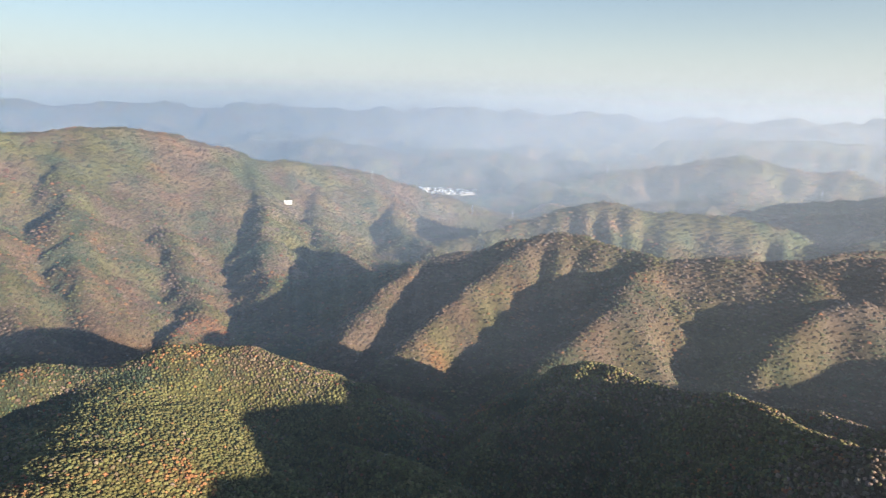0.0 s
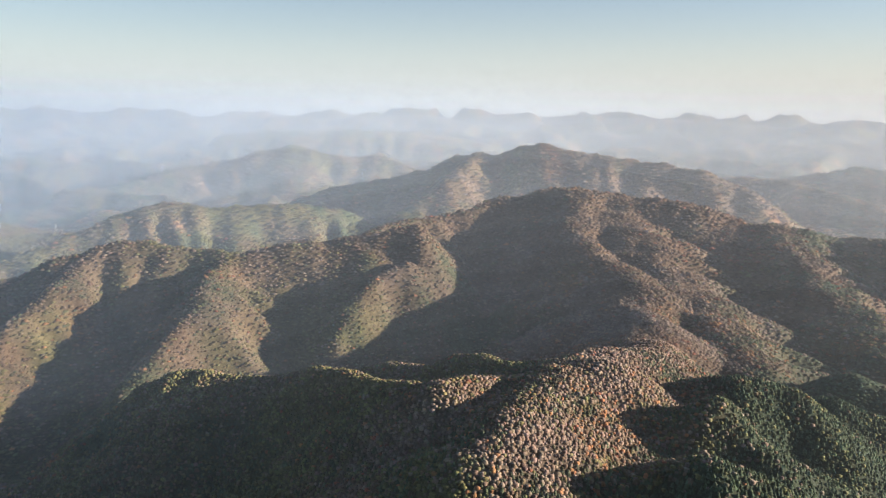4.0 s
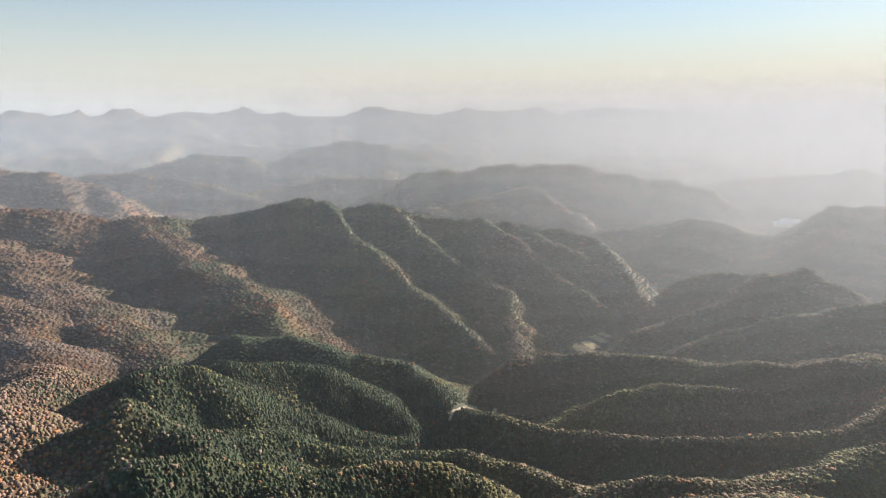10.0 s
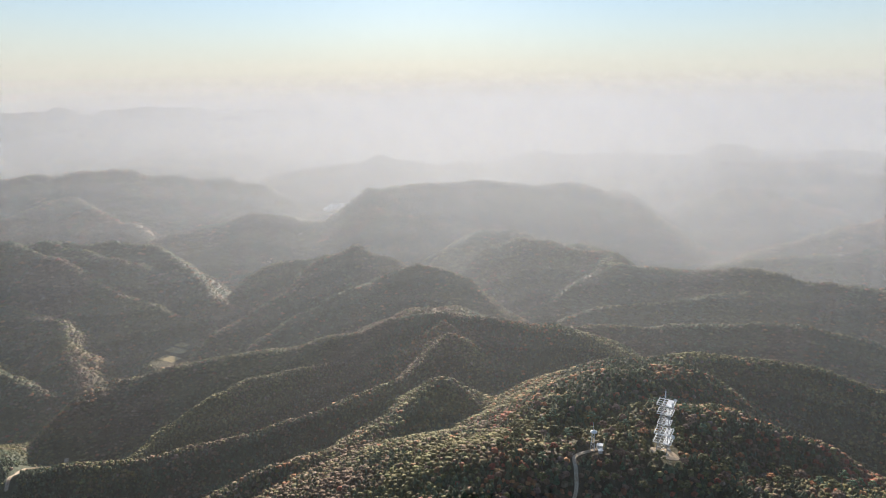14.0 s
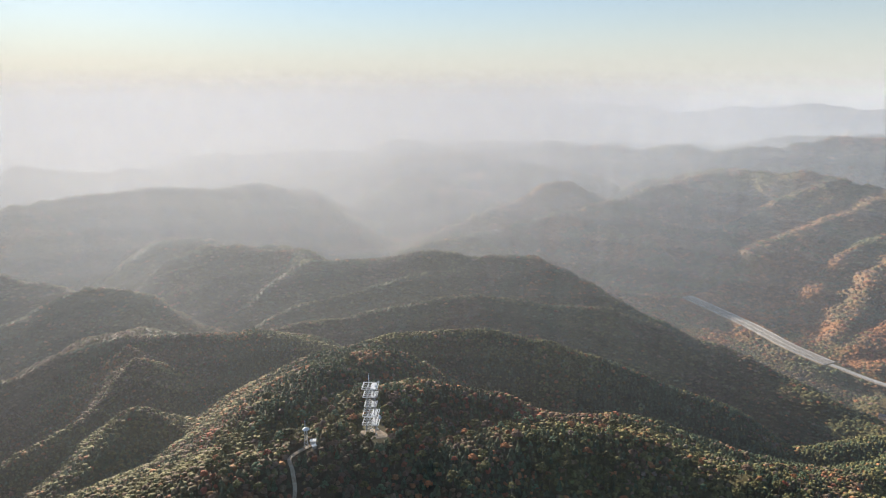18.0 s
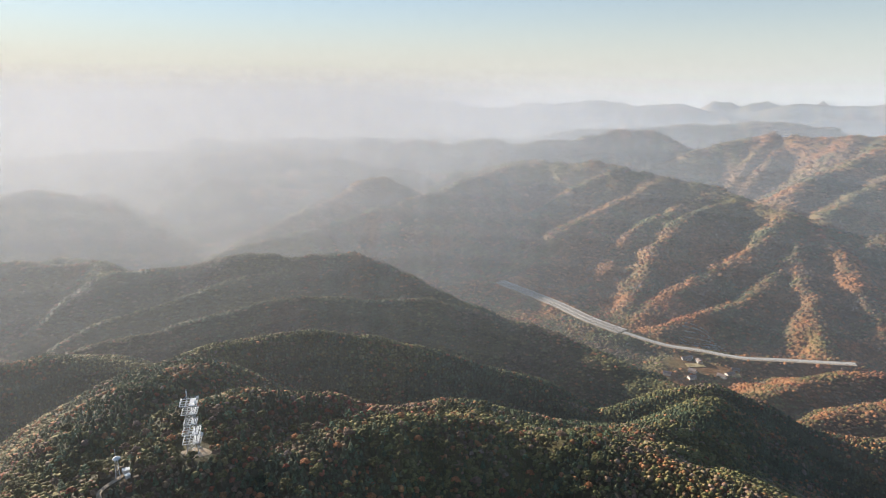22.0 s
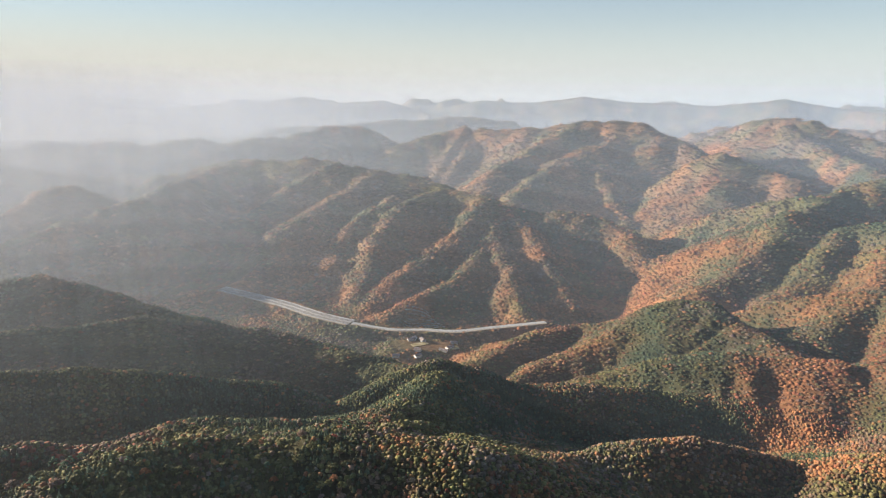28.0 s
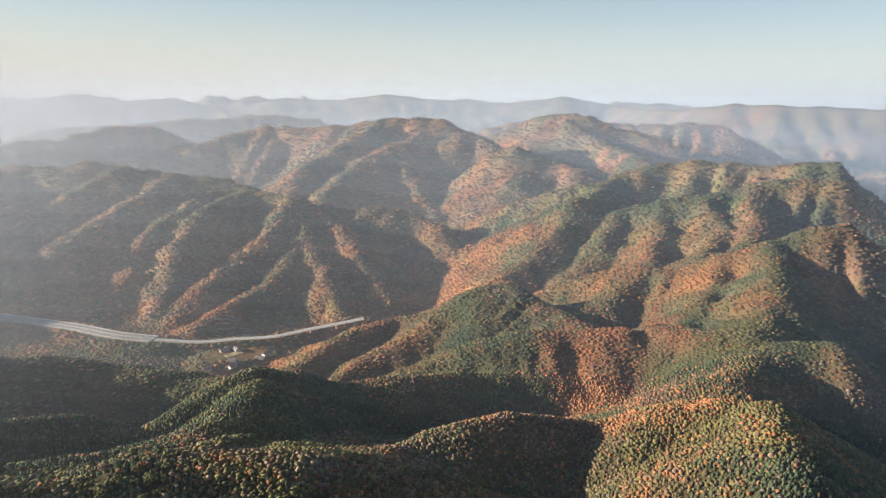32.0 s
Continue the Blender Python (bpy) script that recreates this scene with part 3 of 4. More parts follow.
def fbm(x, y, size, octaves=4, shift=0):
    total, amp, norm = 0.0, 1.0, 0.0
    for i in range(octaves):
        total = total + amp * value_noise(x / size, y / size, shift + i)
        norm, amp, size = norm + amp, amp * 0.5, size * 0.5
    return total / norm * 2 - 1


def valley_floor(x, y):
    r = np.hypot(x, y)
    hills = np.clip(1 - 2.6 * np.abs(fbm(x, y, 420, 4, 5)), 0, 1) * np.clip((r - 1900) / 900, 0, 1)
    return 152 + 8 * fbm(x, y, 400, 3, 3) + 85 * hills + np.clip(r - 2600, 0, None) * 0.075 + np.clip(r - 4000, 0, None) * 0.11


def land(x, y):
    """Height of the ground at the points x, y: the highest of all the ridges' flanks, rounded where they meet."""
    wx, wy = x + 14 * fbm(x, y, 90, 3, 11), y + 14 * fbm(x, y, 90, 3, 23)
    far = np.clip(np.hypot(x, y) / 1000, 0.4, 1)
    wx, wy = x + (wx - x) * far, y + (wy - y) * far
    h = valley_floor(x, y)
    for slope, width, lam, line in CRESTS.values():
        line = np.array(line, float)
        deep = np.interp(np.hypot(line[:, 0], line[:, 1]).mean(), [700, 950, 1600, 2000], [0.12, 0.32, 0.40, 0.16])
        reach = (line[:, 2].max() - 140) / slope * 1.25
        near = np.flatnonzero((x > line[:, 0].min() - reach) & (x < line[:, 0].max() + reach)
                              & (y > line[:, 1].min() - reach) & (y < line[:, 1].max() + reach))
        if not len(near):
            continue
        px, py = wx[near], wy[near]
        best, at = np.full(len(near), -1e9), 0.0
        for a, b in zip(line[:-1], line[1:]):
            d = b - a
            n2 = d[0] ** 2 + d[1] ** 2
            u = np.clip(((px - a[0]) * d[0] + (py - a[1]) * d[1]) / n2, 0, 1)
            off = np.hypot(px - a[0] - u * d[0], py - a[1] - u * d[1])
            s = at + u * math.sqrt(n2)
            lean = s + 0.7 * off * (value_noise(s / (3.1 * lam), s * 0 + width) - 0.5)
            cut = np.abs(np.sin(math.pi * lean / lam + 1.5 * np.sin(lean / lam * 1.3 + line[0, 0]))) ** 1.4
            bite = deep * (0.6 + 0.9 * value_noise(s / (1.7 * lam), s * 0 + slope * 9))
            flank = slope * (np.sqrt(off ** 2 + width ** 2) - width)
            gully = bite * lam * (1 - cut) * np.clip((off - 0.5 * width) / (0.65 * lam), 0, 1)
            best = np.maximum(best, a[2] + u * d[2] - flank - gully)
            at += math.sqrt(n2)
        k = 10.0
        both = h[near]
        t = np.clip(0.5 + 0.5 * (best - both) / k, 0, 1)
        h[near] = both * (1 - t) + best * t + k * t * (1 - t)
    rough = np.clip((h - 165) / 60, 0.1, 1)
    gorge = np.clip(1 - 3.2 * np.abs(fbm(x, y, 240, 3, 31)), 0, 1) * np.interp(np.hypot(x, y), [2000, 2400, 3600, 4300], [0, 1, 1, 0.2])
    h = h - 16 * gorge * np.clip((h - 175) / 60, 0, 1)
    h = h + rough * (10 * fbm(x, y, 110, 3, 41) + 4.5 * fbm(x, y, 36, 2, 51)) * np.interp(np.hypot(x, y), [400, 1500, 3000, 4200], [0.45, 1.4, 1.4, 0.5])
    for half, line in LEVELS.values():
        d, z = line_distance(x, y, line)
        t = np.clip((d - half) / (half * 1.3 + 8), 0, 1)
        t = t * t * (3 - 2 * t)
        h = h * t + z * (1 - t)
    return h


# ---- what grows where: bearing, distance, spread, then shares of conifer, olive, brown, pale, orange, red ----
CONIFER, OLIVE, BROWN, PALE, ORANGE, RED = (np.array(c) for c in (
    (0.068, 0.094, 0.050), (0.142, 0.130, 0.047), (0.165, 0.105, 0.068), (0.225, 0.160, 0.120), (0.350, 0.150, 0.062), (0.280, 0.080, 0.045)))
SPECIES = np.array([CONIFER, OLIVE, BROWN, PALE, ORANGE, RED])
STANDS = [
    (-22, 1500, 800, 3, 4, 4, 1, .4, .3), (0, 2000, 700, 3, 3, 3, 1, .3, .2), (-24, 560, 230, 2, 40, .3, .3, .3, .1),
    (12, 1050, 320, 1, .6, 4, 3, .5, .2), (28, 620, 120, 3, 4, 1, 1, 0, 0), (46, 470, 62, 1, 1, 14, 50, 4, 1), (54, 650, 60, 1, 1, 14, 50, 3, 1), (53, 560, 45, 1, 1, 14, 50, 4, 1),
    # conifers at bearings 38 and 30 also put a valley's shade into colour
    (53, 900, 150, .4, .6, 14, 24, 3, 2), (55, 1300, 300, .8, .5, 12, 5, 1, 1), (38, 960, 110, 9, 1.5, 6, .4, .2, .1), (30, 1500, 250, 5, 3, 4, .5, .2, .1), (72, 560, 170, 30, 3, .3, .2, .1, 0), (88, 700, 150, 14, 3, .5, .2, .1, 0),
    (70, 880, 120, 8, 1, .6, .2, .1, 0), (50, 2200, 400, 1, 1, 3, 3, .5, .5), (80, 1450, 250, 10, 2, 1.5, .4, .2, 0),
    (110, 620, 220, 5, 5, 2, .2, .3, .1), (125, 1100, 400, 4, 3, 2, .5, .5, .2), (148, 380, 110, 2, 5, 2, .4, 1.2, .5),
    (160, 800, 300, 4, 5, 1.5, .3, .8, .3), (178, 420, 90, 2, 4, 3, .4, 1.6, .4), (195, 700, 170, 3, 5, 1, .3, .8, .1),
    (185, 1450, 170, 3, 2, 2, 0.5, 4.2, 0.8), (200, 1400, 170, 2.5, 2, 2, 0.6, 5.6, 1.2), (188, 2000, 350, 4, 3, 2, 0.8, 2.1, 0.5),
    (207, 930, 90, 2.5, 2.5, 1, 0.3, 7, 2), (199, 980, 70, 2, 3, 1.5, 0.5, 4.2, 0.8), (230, 790, 75, 0.2, 0.5, 0.5, 1.2, 9, 2),
    (214, 1270, 160, 2, 1.2, 1.5, 0.4, 7, 1.6), (227, 980, 70, 1, 1.5, 1, 0.3, 7, 1.2), (238, 960, 140, 6, 2, 0.8, 0.2, 4.2, 0.6),
    (232, 1350, 220, 7, 1.5, 1.5, 0.4, 3.6, 0.6), (215, 820, 70, 7, 4, 0.6, 0.2, 1.12, 0.2), (234, 560, 80, 1.5, 8, 0.5, 0.4, 0.84, 0.1),
    (205, 690, 110, 3, 5, 1, 0.6, 1.68, 0.1), (212, 540, 90, 4, 5, 1, 1.2, 0.84, 0.1), (240, 720, 70, 3, 4, 1, 0.3, 3.5, 0.6),
    (212, 2450, 450, 2.5, 2.5, 2, 1, 3.08, 0.5), (228, 2700, 500, 2, 2, 2.5, 1.5, 2.8, 0.5), (300, 1500, 1200, 3, 3, 2, 1, 1, .5),
]


def stand_shares(x, y):
    """Shares of the six kinds of tree at each point."""
    total = np.full((len(x), 6), 0.02) * np.array([3, 3, 2, 1, 1, .4])
    for az, r, spread, *shares in STANDS:
        cx, cy = r * math.sin(radians(az)), r * math.cos(radians(az))
        w = np.exp(-((x - cx) ** 2 + (y - cy) ** 2) / (2 * (0.8 * spread) ** 2))
        total += w[:, None] * np.array(shares)
    total /= total.sum(1, keepdims=True)
    total **= 1.3
    for i in range(6):
        patch = fbm(x, y, 140, 3, 60 + 7 * i) + 0.8 * fbm(x, y, 45, 2, 64 + 7 * i)
        total[:, i] *= np.exp(2.8 * patch)
    return total / total.sum(1, keepdims=True)


# ---- ground: one sheet out to the horizon ----
def sheet(name, verts, faces):
    """A mesh from arrays of corners and of three- or four-cornered faces."""
    me = bpy.data.meshes.new(name)
    n = faces.shape[1]
    me.vertices.add(len(verts)), me.loops.add(faces.size), me.polygons.add(len(faces))
    me.vertices.foreach_set("co", verts.astype(np.float32).ravel())
    me.loops.foreach_set("vertex_index", faces.astype(np.int32).ravel())
    me.polygons.foreach_set("loop_start", np.arange(0, faces.size, n, dtype=np.int32))
    me.update(calc_edges=True)
    return me


def tint(me, colours):
    a = me.attributes.new("leaf", "FLOAT_COLOR", "POINT")
    a.data.foreach_set("color", np.c_[colours, np.ones(len(colours))].astype(np.float32).ravel())


def smooth(me):
    me.polygons.foreach_set("use_smooth", np.ones(len(me.polygons), bool))


bearings = np.radians(np.r_[np.arange(-40, 253, 0.33), np.arange(253, 319.5, 2.0)])
ranges = np.r_[np.geomspace(40, 280, 26)[:-1], np.geomspace(280, 4930, 300)]
B, Rg = np.meshgrid(bearings, ranges)
gx, gy = (Rg * np.sin(B)).ravel(), (Rg * np.cos(B)).ravel()
gz = land(gx, gy)
nb, nr = len(bearings), len(ranges)
i, j = np.meshgrid(np.arange(nr - 1), np.arange(nb), indexing="ij")
k2 = (j + 1) % nb
quads = np.stack([i * nb + j, (i + 1) * nb + j, (i + 1) * nb + k2, i * nb + k2], -1).reshape(-1, 4)[:, ::-1]
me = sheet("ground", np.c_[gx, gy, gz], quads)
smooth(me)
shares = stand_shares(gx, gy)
# near ground darkened: shade between the crowns put into the litter colour
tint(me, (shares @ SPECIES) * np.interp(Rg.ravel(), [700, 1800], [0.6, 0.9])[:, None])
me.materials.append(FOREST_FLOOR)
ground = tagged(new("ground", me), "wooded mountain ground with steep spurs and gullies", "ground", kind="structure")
hub = sheet("ground_middle", np.r_[[[0, 0, float(land(np.array([1.0]), np.array([1.0]))[0])]], np.c_[gx[:nb], gy[:nb], gz[:nb]]],
            np.stack([np.zeros(nb, int), 1 + (np.arange(nb) + 1) % nb, 1 + np.arange(nb)], -1))
tint(hub, np.tile(BROWN, (nb + 1, 1)))
hub.materials.append(FOREST_FLOOR)
tagged(new("ground_middle", hub), "wooded saddle below the viewpoint", "ground", kind="structure")

# ---- added haze sheets over the valleys, standing in for misty air ----
AIR_RINGS = np.geomspace(300, 4900, 38)
PLEATS = 7200
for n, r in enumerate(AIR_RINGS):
    # the nearest sheet counts extra depth, a veil of glare over near shadows
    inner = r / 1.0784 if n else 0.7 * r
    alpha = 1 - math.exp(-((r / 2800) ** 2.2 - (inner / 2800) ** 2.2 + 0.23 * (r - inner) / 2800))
    m = air("haze_glare_sheet", alpha, 360, 730)
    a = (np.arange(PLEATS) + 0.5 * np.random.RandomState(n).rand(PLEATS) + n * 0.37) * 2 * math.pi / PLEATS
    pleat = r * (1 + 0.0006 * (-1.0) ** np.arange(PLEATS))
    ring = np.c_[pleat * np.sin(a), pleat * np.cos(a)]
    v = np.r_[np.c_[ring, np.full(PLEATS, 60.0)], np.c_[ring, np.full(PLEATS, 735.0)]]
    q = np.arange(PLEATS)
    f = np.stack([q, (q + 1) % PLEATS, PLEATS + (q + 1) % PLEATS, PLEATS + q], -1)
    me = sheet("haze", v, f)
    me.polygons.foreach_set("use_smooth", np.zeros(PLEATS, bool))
    # denser to the south-east, in place of haze glow and glare toward the sun
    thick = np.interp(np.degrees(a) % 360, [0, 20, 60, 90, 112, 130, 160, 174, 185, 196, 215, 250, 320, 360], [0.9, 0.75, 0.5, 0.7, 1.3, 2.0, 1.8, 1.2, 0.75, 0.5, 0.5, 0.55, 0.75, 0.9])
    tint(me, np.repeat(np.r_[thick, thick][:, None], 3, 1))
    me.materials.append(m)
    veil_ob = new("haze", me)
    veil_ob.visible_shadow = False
    tagged(veil_ob, "added sheet of thin pale haze, denser toward the sun in place of glare", "haze", kind="stuff")

# ---- woods ----
rng = np.random.RandomState(3)


def ball(rows, sides, flat=1.0, open_base=True):
    """A round crown as rings of corners, top first."""
    v = [(0, 0, 1.0)]
    for i in range(1, rows + 1):
        th = math.pi * 0.62 * i / rows
        for s in range(sides):
            p = 2 * math.pi * (s + 0.5 * (i % 2)) / sides
            v.append((math.sin(th) * math.cos(p), math.sin(th) * math.sin(p), math.cos(th)))
    f = [(0, 1 + s, 1 + (s + 1) % sides) for s in range(sides)]
    for i in range(rows - 1):
        a, b = 1 + i * sides, 1 + (i + 1) * sides
        for s in range(sides):
            t, e = (s + 1) % sides, i % 2
            f += [(a + s, b + s, b + t), (a + s, b + t, a + t)] if e else [(a + s, b + s, a + t), (a + t, b + s, b + t)]
    return np.array(v) * (1, 1, flat), np.array(f)


def cone(tiers, sides):
    v, f = [], []
    for i in range(tiers):
        base, top, w = i / tiers * 0.8, min(1.0, i / tiers * 0.8 + 0.62), 1 - i / tiers * 0.72
        o = len(v)
        v += [(0, 0, top)] + [(w * math.cos(2 * math.pi * (s + .5 * i) / sides), w * math.sin(2 * math.pi * (s + .5 * i) / sides), base) for s in range(sides)]
        f += [(o, o + 1 + s, o + 1 + (s + 1) % sides) for s in range(sides)]
    return np.array(v, float), np.array(f)


def woods(name, label, template, x, y, wide, tall, lift, colours, jitter):
    """One mesh of many crowns, each turned, sized and roughened by chance."""
    tv, tf = template
    n, k = len(x), len(tv)
    spin = rng.rand(n) * 2 * math.pi
    c, s = np.cos(spin)[:, None], np.sin(spin)[:, None]
    v = tv[None] * (1 + jitter * (rng.rand(n, k, 1) - 0.5) * 2)
    w = wide[:, None] * (1 + 0.25 * (rng.rand(n, 1) - 0.5))
    z = land(x, y)
    out = np.stack([x[:, None] + w * (c * v[..., 0] - s * v[..., 1]), y[:, None] + w * (s * v[..., 0] + c * v[..., 1]),
                    (z + lift)[:, None] + tall[:, None] * v[..., 2]], -1).reshape(-1, 3)
    me = sheet(name, out, (tf[None] + (np.arange(n) * k)[:, None, None]).reshape(-1, 3))
    tint(me, np.repeat(colours, k, 0))
    smooth(me)
    me.materials.append(FOLIAGE)
    return tagged(new(name, me), label, "forest", kind="stuff")


def scatter(r0, r1, spacing, growth, start=-40, end=252):
    """Points strewn evenly without rows, the farther the wider apart."""
    deep = math.log(r1 / r0) if growth else (r1 - r0) / ((r1 + r0) / 2)
    sectors = max(1, round(radians(end - start) / deep))
    wide = radians(end - start) / sectors
    n = int(wide * deep / growth ** 2) if growth else int(wide * (r1 ** 2 - r0 ** 2) / 2 / spacing ** 2)
    k = np.arange(n)
    u = np.concatenate([q + (rng.rand() + 0.7548776662466927 * k) % 1 for q in range(sectors)]) * wide
    v = np.concatenate([(rng.rand() + 0.5698402909980532 * k) % 1 for q in range(sectors)])
    n = len(u)
    r = r0 * (r1 / r0) ** v if growth else np.sqrt(r0 ** 2 + v * (r1 ** 2 - r0 ** 2))
    d = growth * r if growth else np.full(n, spacing)
    a = radians(start) + u
    return np.c_[r * np.sin(a) + 0.8 * d * (rng.rand(n) - 0.5), r * np.cos(a) + 0.8 * d * (rng.rand(n) - 0.5), d]


TRAIL = (2.4, [(213, -284, 0), (216, -268, 0), (207, -258, 0), (199, -248, 0), (190, -225, 0)])
STREAM = (7, [(655, -15, 0), (700, -30, 0), (760, -60, 0), (800, -80, 0)])


# trees that stand by themselves round the summit
OWN_TREES = []
spread = random.Random(11)
while len(OWN_TREES) < 260:
    az, r = radians(spread.uniform(134, 188)), spread.uniform(312, 425)
    tx, ty = r * math.sin(az), r * math.cos(az)
    if all((tx - a) ** 2 + (ty - b) ** 2 > 22 for a, b in OWN_TREES) and math.hypot(tx - 189, ty + 312) > 11.5 and math.hypot(tx - 213, ty + 283) > 8:
        if line_distance(np.array([tx]), np.array([ty]), TRAIL[1])[0][0] > 4:
            OWN_TREES.append((tx, ty))


def kept_clear(x, y):
    free = np.ones(len(x), bool)
    for name, (half, line) in LEVELS.items():
        free &= line_distance(x, y, line)[0] > half + 1.5
    for half, line in (TRAIL, STREAM):
        free &= line_distance(x, y, line)[0] > half
    for tx, ty in OWN_TREES:
        near = (np.abs(x - tx) < 2.6) & (np.abs(y - ty) < 2.6)
        free &= ~near
    return free


def plant(r0, r1, spacing, growth, grade, start=-40, end=252):
    p = scatter(r0, r1, spacing, growth, start, end)
    x, y, d = p.T
    keep = kept_clear(x, y)
    x, y, d = x[keep], y[keep], d[keep]
    shares = stand_shares(x, y)
    kind = (shares.cumsum(1) < rng.rand(len(x), 1)).sum(1).clip(0, 5)
    colour = SPECIES[kind] * (0.6 + 0.8 * rng.rand(len(x), 1)) * (1 + 0.2 * (rng.rand(len(x), 3) - 0.5))
    blend = (0.35, 0.35, 0.45, 0.6)[grade]
    colour = colour * (1 - blend) + (shares @ SPECIES) * blend
    con = kind == 0
    size = d * (0.36 + 0.46 * rng.rand(len(x)) ** 1.3)
    needle = (cone(2, 6), cone(2, 4), cone(1, 6), cone(1, 5))[grade]
    crown = (ball(2, 6), ball(2, 5), ball(1, 6), ball(1, 5))[grade]
    tip, dome = (2.0, 1.55, 1.1, 0.8)[grade], (0.85, 0.75, 0.5, 0.38)[grade]
    woods("conifer_wood", "dark green conifer plantation on steep slopes", needle, x[con], y[con], size[con] * 1.05, size[con] * tip, size[con] * -0.2, colour[con], 0.14)
    woods("broadleaf_wood", "autumn broadleaf and pine wood, brown, olive and orange crowns", crown, x[~con], y[~con], size[~con] * 1.1, size[~con] * dome, size[~con] * dome * 0.35, colour[~con], 0.26)


plant(270, 480, 2.75, 0, 0, 20)
plant(400, 480, 2.9, 0, 1, -40, 20)
plant(480, 760, 2.95, 0, 1)
plant(760, 1700, 0, 0.0054, 2)
plant(1700, 3600, 0, 0.0060, 3)


# ---- building blocks ----
def box(bm, cx, cy, cz, sx, sy, sz, turn=0.0):
    """A box with its middle at cx, cy, cz."""
    m = Matrix.Translation((cx, cy, cz)) @ Matrix.Rotation(turn, 4, "Z") @ Matrix.Diagonal((sx, sy, sz, 1))
    bmesh.ops.create_cube(bm, size=1, matrix=m)


def bar(bm, a, b, thick, sides=5):
    """A round bar from a to b."""
    a, b = Vector(a), Vector(b)
    d = b - a
    m = Matrix.Translation((a + b) / 2) @ d.to_track_quat("Z", "Y").to_matrix().to_4x4()
    bmesh.ops.create_cone(bm, cap_ends=True, segments=sides, radius1=thick, radius2=thick, depth=d.length, matrix=m)


def part(name, bm, mat, parent, label=""):
    me = bpy.data.meshes.new(name)
    bm.to_mesh(me)
    bm.free()
    me.materials.append(mat)
    ob = new(name, me)
    ob.parent = parent
    if label:
        ob["label"] = label
    return ob


def ground_at(x, y):
    return float(land(np.array([float(x)]), np.array([float(y)]))[0])


def along(line, step):
    """Points every step metres along a line, with the sideways direction at each."""
    line = [Vector(p) for p in line]
    fine = []
    for n, (a, b) in enumerate(zip(line[:-1], line[1:])):
        p, q = line[max(0, n - 1)], line[min(len(line) - 1, n + 2)]
        for k in range(8):
            t = k / 8
            fine.append(0.5 * (2 * a + (b - p) * t + (2 * p - 5 * a + 4 * b - q) * t * t + (3 * a - p - 3 * b + q) * t ** 3))
    fine.append(line[-1])
    out, gone = [fine[0]], 0.0
    for a, b in zip(fine[:-1], fine[1:]):
        d = (b - a).length
        while gone + d >= step:
            a = a + (b - a) * ((step - gone) / d)
            d, gone = (b - a).length, 0.0
            out.append(a)
        gone += d
    sides = []
    for n, p in enumerate(out):
        d = out[min(n + 1, len(out) - 1)] - out[max(n - 1, 0)]
        sides.append(Vector((d.y, -d.x, 0)).normalized())
    return out, sides


def ribbon(pts, sides, left, right, lift, thick):
    """A strip of constant width along a line, with thickness."""
    bm = bmesh.new()
    rows = [[bm.verts.new(p + s * o + Vector((0, 0, z))) for o, z in ((left, lift), (right, lift), (right, lift - thick), (left, lift - thick))] for p, s in zip(pts, sides)]
    for a, b in zip(rows[:-1], rows[1:]):
        for k in range(4):
            bm.faces.new((a[k], a[(k + 1) % 4], b[(k + 1) % 4], b[k]))
    bm.faces.new(rows[0]), bm.faces.new(rows[-1][::-1])
    bmesh.ops.recalc_face_normals(bm, faces=bm.faces)
    return bm


